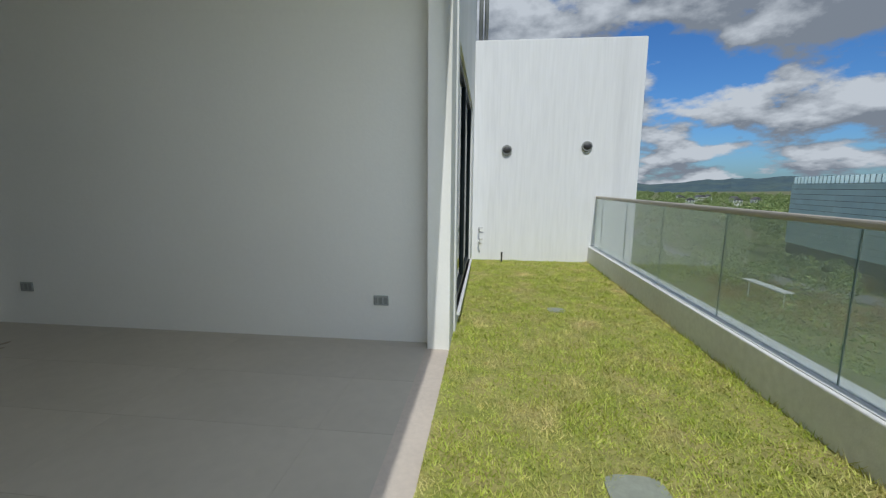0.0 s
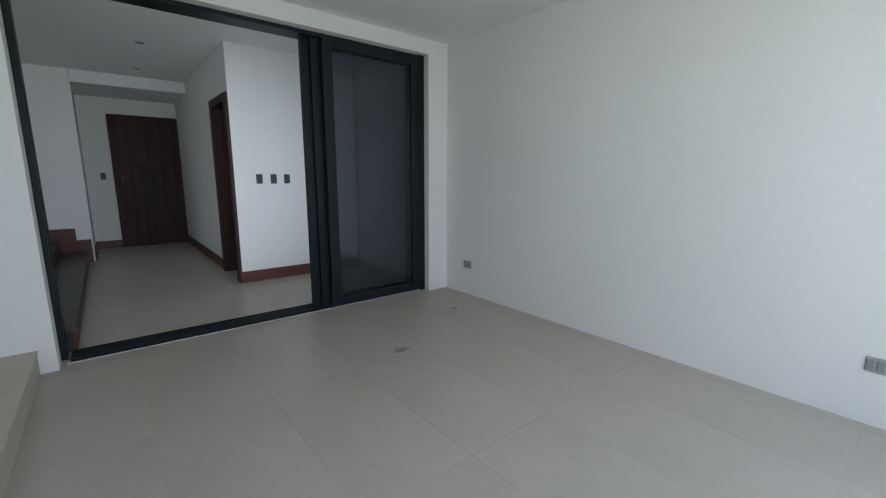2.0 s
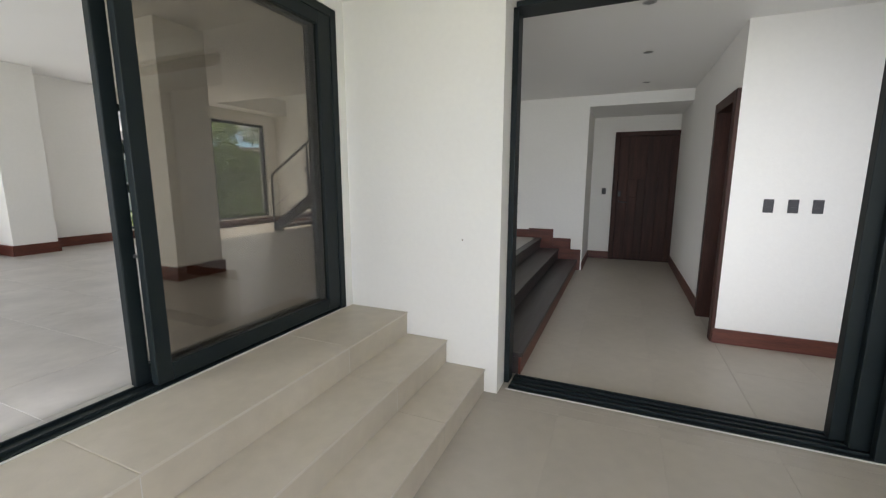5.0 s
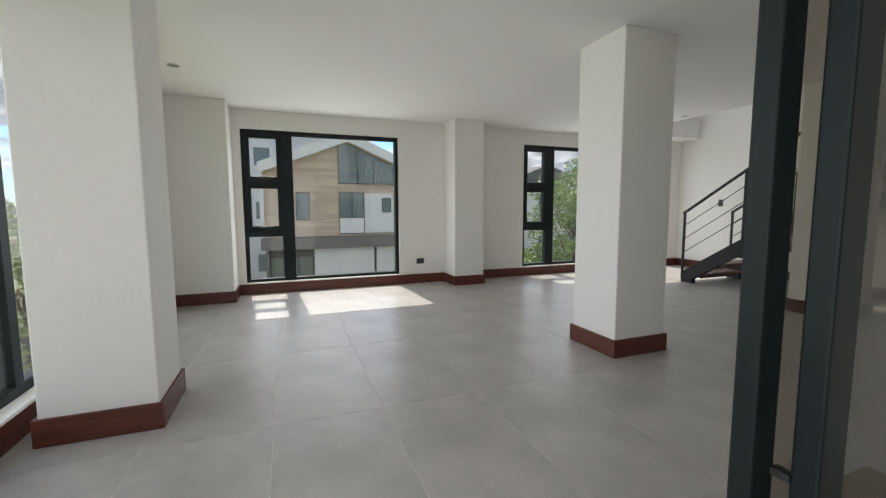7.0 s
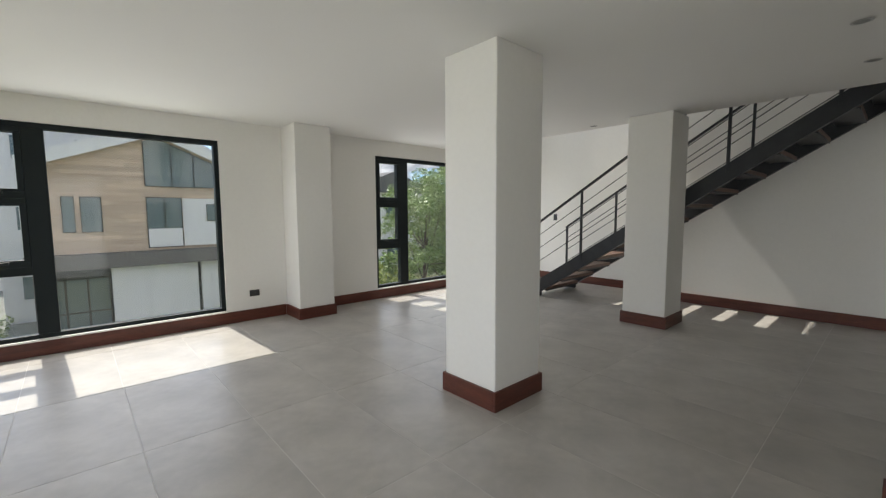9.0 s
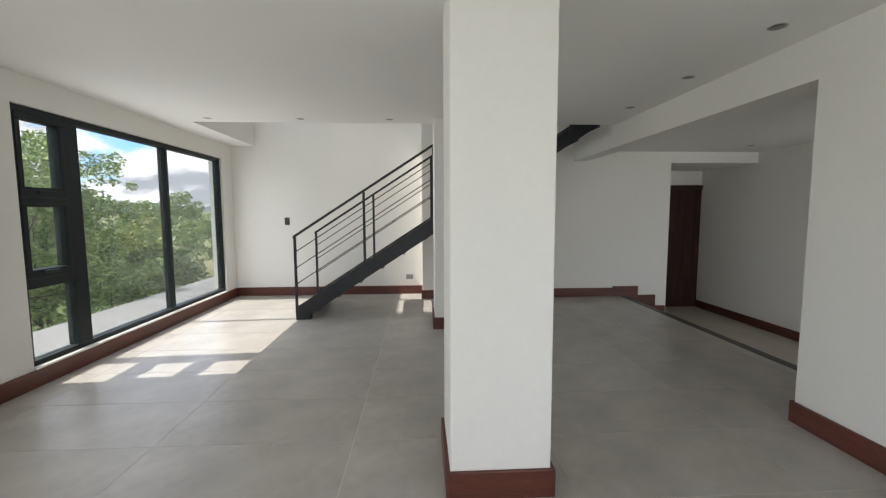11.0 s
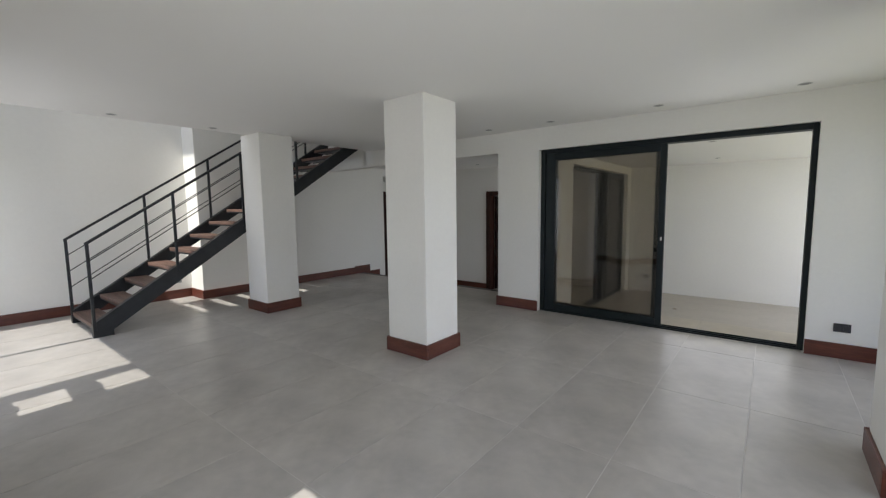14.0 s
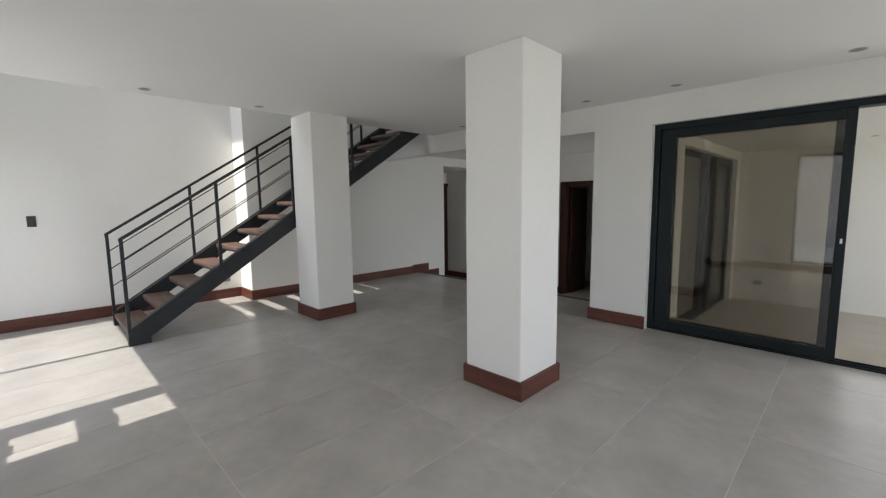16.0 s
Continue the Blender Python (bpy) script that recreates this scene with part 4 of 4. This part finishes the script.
def opposite_house():
    h = thing("house", "gabled house clad in pale timber boards above a white base", "house", at=(-1.0, -28.0, -2.4))
    off = Matrix.Translation((1.0, 28.0, 2.4))

    def put(name, bm, material, parent=h, label=""):
        bm.transform(off)
        return part(name, bm, material, parent, label)
    bm = bmesh.new()
    bm_prism(bm, [(3.4, -0.4), (3.4, gable_z(3.4) - 0.1), (RIDGE_X, RIDGE_Z - 0.1), (-5.4, gable_z(-5.4) - 0.1), (-5.4, -0.4)], "y", -38, -28.06)
    wall = put("wall", bm, M_BAND)
    rng = random.Random(3)
    z = 0.22
    while z < RIDGE_Z - 0.2:
        top = min(z + 0.185, RIDGE_Z - 0.15)
        xe = min(3.4, RIDGE_X + (RIDGE_Z - 0.12 - z) / 0.395)
        xw = max(-5.4, RIDGE_X - (RIDGE_Z - 0.12 - z) / 0.44)
        x = xw
        while x < xe - 0.05:
            x2 = min(xe, x + rng.uniform(1.1, 2.6))
            put("board", boxes((x, x2 - 0.006, -28.06, -28.02 + rng.uniform(0, 0.004), z, top - 0.005)), M_CLAD, wall)
            x = x2
        z += 0.185
    for sx, xe in ((1, 3.62), (-1, -6.0)):
        bm = bmesh.new()
        bm_prism(bm, [(RIDGE_X, RIDGE_Z + u) if k else (xe, gable_z(xe) + u) for k, u in ((1, 0.05), (0, 0.05), (0, 0.27), (1, 0.27))], "y", -38.3, -27.6)
        put("roof", bm, M_ROOF)
        bm = bmesh.new()
        bm_prism(bm, [(RIDGE_X, RIDGE_Z + u) if k else (xe, gable_z(xe) + u) for k, u in ((1, -0.26), (0, -0.26), (0, 0.29), (1, 0.29))], "y", -27.6, -27.52)
        put("fascia", bm, M_EXT, label="white sloping fascia board")
    put("corner_trim", boxes((3.4, 3.6, -38, -27.95, 0.2, 3.85)), M_EXT, label="white rendered corner")
    put("slab", boxes((-5.6, 3.6, -38, -27.5, -0.42, 0.2)), M_BAND, label="dark grey projecting slab")

    def win(x0, x1, z0, z1, mulls=(), panel=None, slope=False):
        w = h
        ztop0, ztop1 = (min(z1, gable_z(x0) - 0.3), min(z1, gable_z(x1) - 0.3)) if slope else (z1, z1)
        bm = bmesh.new()
        outline = [(x0, z0), (x1, z0), (x1, ztop1), (x0, ztop0)]
        if slope and x0 < RIDGE_X < x1:
            outline.insert(3, (RIDGE_X, RIDGE_Z - 0.3))
        bm_prism(bm, outline, "y", -28.02, -27.99)
        w = put("window", bm, M_BLUEGL)
        t = 0.035
        rows = [(x0 - t, x1 + t, -28.0, -27.96, z0 - t, z0), (x0 - t, x0, -28.0, -27.96, z0, ztop0), (x1, x1 + t, -28.0, -27.96, z0, ztop1)]
        if not slope:
            rows.append((x0 - t, x1 + t, -28.0, -27.96, z1, z1 + t))
        for m in mulls:
            rows.append((m - 0.022, m + 0.022, -28.0, -27.96, z0, min(z1, gable_z(m) - 0.3) if slope else z1))
        put("frame", boxes(*rows), M_FRAME, w)
        if panel:
            put("railing_panel", boxes((x0, x1, -27.97, -27.93, z0, panel)), M_ALU, w, "pale glass railing panel")
    win(-3.55, -0.48, 3.15, 5.4, (-1.5, -2.4), None, True)
    win(-1.8, -0.48, 0.36, 2.6, (-1.15,), 1.2)
    put("balcony_wall", boxes((-3.53, -1.86, -28.03, -28.012, 0.36, 2.6)), M_EXT, label="white wall behind the balcony")
    put("balcony_rail", boxes((-3.53, -1.86, -27.9, -27.88, 0.36, 1.2)), M_ALU, label="pale railing panel")
    win(-3.35, -2.9, 1.55, 2.3)
    win(1.15, 1.78, 1.15, 2.58)
    win(2.02, 2.36, 1.15, 2.58)
    put("base_wall", boxes((-2.34, 0.95, -28.1, -27.9, -4.7, -0.42), (-5.4, -2.5, -28.1, -27.9, -4.7, -0.42)), M_EXT, label="white rendered base wall")
    put("garage_recess", boxes((-5.4, 3.4, -30.2, -30.0, -4.7, -0.42), (3.25, 3.4, -30, -27.9, -4.7, -0.42)), M_BAND)
    put("gap_panel", boxes((-2.5, -2.34, -28.3, -28.2, -4.7, -0.42)), M_FRAME)
    for x0, x1 in ((1.0, 1.7), (1.78, 2.45), (2.53, 3.2)):
        g = put("garage_window", boxes((x0, x1, -29.2, -29.16, -4.2, -1.0)), M_BLUEGL)
        put("frame", boxes((x0 - 0.04, x0, -29.22, -29.12, -4.4, -0.42), (x1, x1 + 0.04, -29.22, -29.12, -4.4, -0.42), (x0, x1, -29.22, -29.12, -1.0, -0.42), (x0, x1, -29.22, -29.12, -4.4, -4.2), (x0, x1, -29.2, -29.12, -2.5, -2.44)), M_FRAME, g)


opposite_house()


def plain_house(label, x, y, z, wx, wy, hh, rot, wallm, storeys=2, pitch=0.35):
    h = thing("house", label, "house", "houses in the distance")
    box_part("wall", wallm, h, (-wx / 2, wx / 2, -wy / 2, wy / 2, -3, hh))
    bm = bmesh.new()
    bm_prism(bm, [(-wx / 2 - 0.4, hh), (wx / 2 + 0.4, hh), (0, hh + wx * pitch)], "y", -wy / 2 - 0.4, wy / 2 + 0.4)
    part("roof", bm, M_ROOF, h)
    for s in range(storeys):
        for i in range(3):
            u = -wx / 2 + wx * (i + 0.5) / 3
            zz = hh * (s + 0.35) / storeys
            w = box_part("window", M_BLUEGL, h, (u - 0.55, u + 0.55, wy / 2 - 0.02, wy / 2 + 0.03, zz, zz + 1.3))
            box_part("frame", M_ALU, w, (u - 0.62, u + 0.62, wy / 2 + 0.03, wy / 2 + 0.05, zz - 0.06, zz), (u - 0.62, u + 0.62, wy / 2 + 0.03, wy / 2 + 0.05, zz + 1.3, zz + 1.36))
    h.matrix_world = pose(x, y, z, 0, 0, rot)


plain_house("white rendered neighbouring house with a dark pitched roof", 1.1, -43, -4.4, 8.2, 9, 12.0, 0, M_EXT, 3)
plain_house("white house with a dark hipped roof behind the trees", -15.4, -34.5, -2.6, 7.6, 9, 5.9, 0, M_EXT, 2, 0.2)
plain_house("white house with a grey roof beyond the hedge", -27, -40, -2.6, 9, 8, 4.2, 28, M_EXT)

plain_house("low white house with a grey roof beyond the lane", 9.5, -58, -4.6, 10, 8, 4.4, 0, M_EXT, 1, 0.12)
tree("dark hedge tree beyond the lane", 6.6, -34.0, -4.4, 3.2, 1.3, M_LEAF, 42, 0.07, 800, 12)
tree("dark hedge tree further along the lane", 7.6, -41.0, -4.5, 3.4, 1.4, M_LEAF, 43, 0.08, 700, 12)
tree("dark small tree beside the lane", 4.4, -26.5, -4.4, 2.6, 0.8, M_LEAF, 41, 0.06, 900, 10)

tree("dry yellow-green bushy tree below the lawn", 8.4, -17.0, -4.6, 6.9, 1.9, M_LEAF_Y, 51, 0.09, 600, 18)
tree("brown half-dry tree below the lawn", 10.8, -19.5, -4.8, 6.4, 2.0, M_LEAF_B, 52, 0.09, 600, 18)

# garden trees seen through the second window
tree("broad green tree with pale glossy leaves in the garden", -9.8, -17.8, -2.1, 6.1, 1.75, M_LEAF_P, 11, 0.06, 1500, 24)
tree("green garden tree with a rounded crown", -12.4, -20.5, -2.3, 4.5, 1.6, M_LEAF, 12, 0.075, 900, 20)
tree("low dense shrub with large pale leaves", -7.2, -19.5, -2.3, 2.4, 1.5, M_LEAF_P, 13, 0.09, 800, 18)
tree("yellow-green bushy tree beside the fence", -15.0, -19.0, -2.4, 3.7, 1.3, M_LEAF_Y, 14, 0.07, 1000, 18)
tree("green tree further down the garden", -22.5, -22.5, -2.6, 5.2, 2.0, M_LEAF_P, 15, 0.10, 700, 20)
tree("small yellow-green shrub near the house corner", -5.6, -16.6, -2.1, 2.1, 1.2, M_LEAF_Y, 16, 0.07, 900, 14)
tree("green tree by the lane", -28.0, -21.0, -2.6, 4.8, 2.4, M_LEAF_P, 17, 0.11, 500, 20)
tree("low green bush in the garden", -9.0, -15.4, -2.1, 2.6, 1.5, M_LEAF_P, 18, 0.08, 800, 14)
tree("low green bush under the trees", -12.5, -16.2, -2.1, 2.8, 1.7, M_LEAF, 19, 0.08, 800, 14)
tree("green bush at the end of the garden", -18.5, -20.5, -2.4, 3.4, 1.8, M_LEAF_P, 20, 0.09, 700, 16)


tree("leafy green tree with rounded clumps by the ledge", -7.3, -16.6, -2.1, 5.3, 1.25, M_LEAF_P, 31, 0.06, 1400, 18)
tree("dense green tree with layered leaf clumps", -8.6, -16.9, -2.1, 4.5, 1.4, M_LEAF_P, 32, 0.06, 1400, 20)
tree("rounded yellow-green bush in the garden", -12.2, -17.2, -2.1, 3.3, 1.3, M_LEAF_Y, 33, 0.065, 1100, 18)
structure("garden_ledge", M_ROAD, "grey concrete roof ledge outside the window", "ledge", (-12.0, -1.5, -13.4, -11.2, -2.6, 0.12), bevel=0.02)

# ---- the valley beyond the balustrade ----
M_TEAL = mat("teal_glass_screen", (0.47, 0.63, 0.67), 0.5, second=(0.56, 0.71, 0.74), scale=0.12, mix=0.9, vary=0.06, spec=0.5)
M_DARKB = mat("dark_building_base", (0.07, 0.085, 0.10), 0.6, scale=0.3)


def office_block():
    t = thing("office_building", "long office building screened in teal glass with white fins", "office building")
    box_part("body", M_DARKB, t, (0, 26, -24, 33, -19, 2.0))
    for i in range(19):
        for j in range(12):
            box_part("screen_panel", M_TEAL, t, (-0.35, -0.1, -23.8 + 3 * i, -20.83 + 3 * i, -12.4 + 1.25 * j, -11.24 + 1.25 * j))
    for i in range(38):
        box_part("fin", M_TEAL, t, (-0.5, 0.6, -23.6 + 1.5 * i, -23.25 + 1.5 * i, 2.6, 4.3))
    t.matrix_world = pose(77.6, 80.9, 0, 0, 0, -9.4)


office_block()


def strip(name, pts, width, material, label, category):
    verts, faces = [], []
    for i, (x, y) in enumerate(pts):
        a, b = pts[max(0, i - 1)], pts[min(len(pts) - 1, i + 1)]
        d = Vector((b[0] - a[0], b[1] - a[1], 0)).normalized()
        for s in (-1, 1):
            px, py = x - s * d.y * width / 2, y + s * d.x * width / 2
            verts.append((px, py, ground_z(x, y) + 0.35))
        if i:
            k = 2 * i
            faces.append((k - 2, k - 1, k + 1, k))
    tagged(new(name, raw_mesh(name, verts, faces, material)), label, category, kind="structure")


M_PAVE = mat("lane_concrete", (0.24, 0.245, 0.22), 0.9, second=(0.15, 0.16, 0.13), scale=0.7, mix=0.8, grain=0.08, grain_scale=12)
structure("road_lane", M_PAVE, "worn grey concrete lane between the two houses", "road", (-7.0, 16.0, -60.0, -15.5, -5.2, -4.35))
ROAD_LINE = [(65 + 0.0038 * (y - 78) ** 2 - 0.36 * (y - 78), y) for y in range(10, 180, 4)]
strip("road", ROAD_LINE, 7, M_ROAD, "grey asphalt road curving through the valley", "road")


def woods(name, label, spots, material, per, size, seed):
    rng = np.random.default_rng(seed)
    clumps = [(x, y, ground_z(x, y) + h * 0.6, r) for x, y, h, r in spots]
    tagged(new(name, raw_mesh(name, *leaf_cloud(clumps, per, size, rng), material)), label, "trees", kind="stuff")


def near_road(x, y):
    return min(math.hypot(x - a, y - b) for a, b in ROAD_LINE)


rg = random.Random(8)
near, brown, far, farther = [], [], [], []
for i in range(320):
    x, y = rg.uniform(16, 62), rg.uniform(-12, 80)
    if near_road(x, y) > 6 and not (math.hypot(x, y) > 58 and y < 1.9 * x and y > 0.75 * x):
        near.append((x, y, rg.uniform(0.5, 2.2), rg.uniform(0.8, 2.0)))
for i in range(200):
    r, a = rg.uniform(70, 114), radians(rg.uniform(31, 50))
    x, y = r * math.sin(a), r * math.cos(a)
    if near_road(x, y) < 6:
        continue
    brown.append((x, y, rg.uniform(0.5, 2.5), rg.uniform(0.8, 1.9)))
for i in range(70):
    brown.append((rg.uniform(8.5, 20), rg.uniform(-16, -4.5), rg.uniform(0.6, 3.0), rg.uniform(0.6, 1.4)))
for i in range(420):
    r, a = rg.uniform(85, 210), radians(rg.uniform(18, 75))
    x, y = r * math.sin(a), r * math.cos(a)
    if not (70 < x < 112 and 50 < y < 120):
        far.append((x, y, rg.uniform(1.5, 6), rg.uniform(1.4, 3.2)))
for i in range(1900):
    r, a = rg.uniform(200, 1150), radians(rg.uniform(10, 80))
    farther.append((r * math.sin(a), r * math.cos(a), rg.uniform(2, 8), rg.uniform(2.5, 6.5)))
woods("shrubs", "low green shrubs on the slope below the balustrade", near, M_LEAF_V, 240, 0.085, 21)
woods("dry_shrubs", "brown dry shrubs along the valley road", brown, M_LEAF_B, 170, 0.11, 22)
woods("valley_trees", "green trees filling the valley", far, M_LEAF_V, 45, 0.3, 23)
woods("far_woods", "distant woods on the hills", farther, M_LEAF_V, 7, 0.85, 24)
for i in range(14):
    r, a = rg.uniform(480, 950), radians(rg.uniform(20, 52))
    x, y = r * math.sin(a), r * math.cos(a)
    plain_house("pale distant house among valley trees", x, y, ground_z(x, y) + 3, 8, 7, 3.2, rg.uniform(150, 210), M_EXT)
c = thing("canopy", "white flat roadside canopy on a slim post", "canopy", at=(49.0, 66.0, ground_z(49, 66)))
box_part("roof", M_ALU, c, (-0.8, 0.8, -5, 5, 3.0, 3.2), bevel=0.04)
for y in (-4.2, 4.2):
    bm = bmesh.new()
    bm_rod(bm, (0, y, -0.5), (0, y, 3.0), 0.12, 12)
    part("post", bm, M_ALU, c)

# the haze of distance is painted into this bluish hill colour
M_HILL = mat("haze_tinted_hill", (0.05, 0.09, 0.115), 0.95, second=(0.085, 0.13, 0.12), scale=0.012, mix=0.9, grain=0.2, grain_scale=0.05)


def hills():
    n, rows = 480, 8
    verts, faces = [], []
    for j in range(rows):
        for i in range(n):
            a = radians(-30 + 360 * i / (n - 1))
            r = 1500 + 90 * j
            z = -30 + (46 + 34 * noise.noise(Vector((a * 4.2, 1.3, 0))) + 14 * noise.noise(Vector((a * 15, 3.3, 0))) + 6 * noise.noise(Vector((a * 55, 7.3, 0.4 * j))) + 3 * noise.noise(Vector((a * 160, 2.1, 0.7 * j)))) * math.sin(math.pi * 0.5 * j / (rows - 1)) * 1.5
            verts.append((r * math.sin(a), r * math.cos(a), z))
    for j in range(rows - 1):
        for i in range(n - 1):
            faces.append((j * n + i, j * n + i + 1, (j + 1) * n + i + 1, (j + 1) * n + i))
    tagged(new("backdrop", raw_mesh("backdrop", verts, faces, M_HILL)), "blue-green hills on the horizon with haze put into their colour", "hills", kind="structure")


hills()

# stains on the terrace tiles
M_STAIN = mat("brown_stain", (0.29, 0.24, 0.18), 0.7, second=(0.36, 0.31, 0.25), scale=14, mix=0.9, grain=0.1)
for k, (x, y, r) in enumerate(((0.69, -0.46, 0.03), (0.78, -0.56, 0.024), (1.22, -1.48, 0.05))):
    rs = random.Random(k)
    bm = bmesh.new()
    ring = [bm.verts.new((x + r * (1 + 0.5 * rs.random()) * math.cos(u) * 0.6, y + r * (1 + 0.5 * rs.random()) * math.sin(u) * 1.2, 0.001)) for u in np.linspace(0, 2 * math.pi, 14, endpoint=False)]
    bm.faces.new(ring)
    tagged(part("floor_stain", bm, M_STAIN), "small brown dried stain on the terrace tiles", "stain", kind="structure")

bm = bmesh.new()
bm_rod(bm, (0.0, -3.826, 1.112), (0.0012, -3.826, 1.112), 0.006, 9, 0.004)
tagged(part("wall_mark", bm, M_STAIN), "small brown speck on the white terrace wall", "mark", kind="structure")

# ---- floor tiles, each a piece of its own ----
TILE_MESHES = {}


def tile_floor(parent_name, material, x0, x1, y0, y1, z, ox, oy, sx, sy, g=0.0014):
    parent = bpy.data.objects[parent_name]
    i0, i1 = math.floor((x0 - ox) / sx), math.ceil((x1 - ox) / sx)
    j0, j1 = math.floor((y0 - oy) / sy), math.ceil((y1 - oy) / sy)
    for j in range(j0, j1):
        for i in range(i0, i1):
            a, b = max(x0, ox + i * sx), min(x1, ox + (i + 1) * sx)
            c, d = max(y0, oy + j * sy), min(y1, oy + (j + 1) * sy)
            if b - a < 0.02 or d - c < 0.02:
                continue
            key = (round(b - a, 3), round(d - c, 3), material.name)
            if key not in TILE_MESHES:
                hx, hy = key[0] / 2 - g, key[1] / 2 - g
                TILE_MESHES[key] = mesh_of("tile", boxes((-hx, hx, -hy, hy, -0.008, 0.0), bevel=0.0004), material)
            t = new("tile", TILE_MESHES[key])
            t.parent = parent
            t.location = ((a + b) / 2, (c + d) / 2, z)


tile_floor("floor", M_TILE, -5.1, 3.72, -10.567, -5.0, H, 0.11, -7.88, 0.6, 1.19, 0.002)
tile_floor("floor", M_TILE, -4.63, -0.57, -5.0, -4.18, H, 0.11, -7.88, 0.6, 1.19)
tile_floor("floor", M_TILE, 0.09, 2.86, -5.0, -4.93, H, 0.11, -7.88, 0.6, 1.19)
tile_floor("terrace_floor", M_TILE_B, 0.0, 4.10, -3.66, 0.0, 0.0, 0.11, -3.1, 1.19, 0.6, 0.0007)
tile_floor("terrace_floor", M_TILE_B, -0.06, 0.0, -3.55, -0.27, 0.0, 0.11, -3.1, 1.19, 0.6, 0.0007)
tile_floor("hall_floor", M_TILE_B, -6.0, -0.33, -3.46, -1.91, 0.0, -1.1, -3.1, 1.19, 0.6, 0.0007)
tile_floor("hall_floor", M_TILE_B, -1.77, -0.33, -1.91, -0.27, 0.0, -1.1, -3.1, 1.19, 0.6, 0.0007)
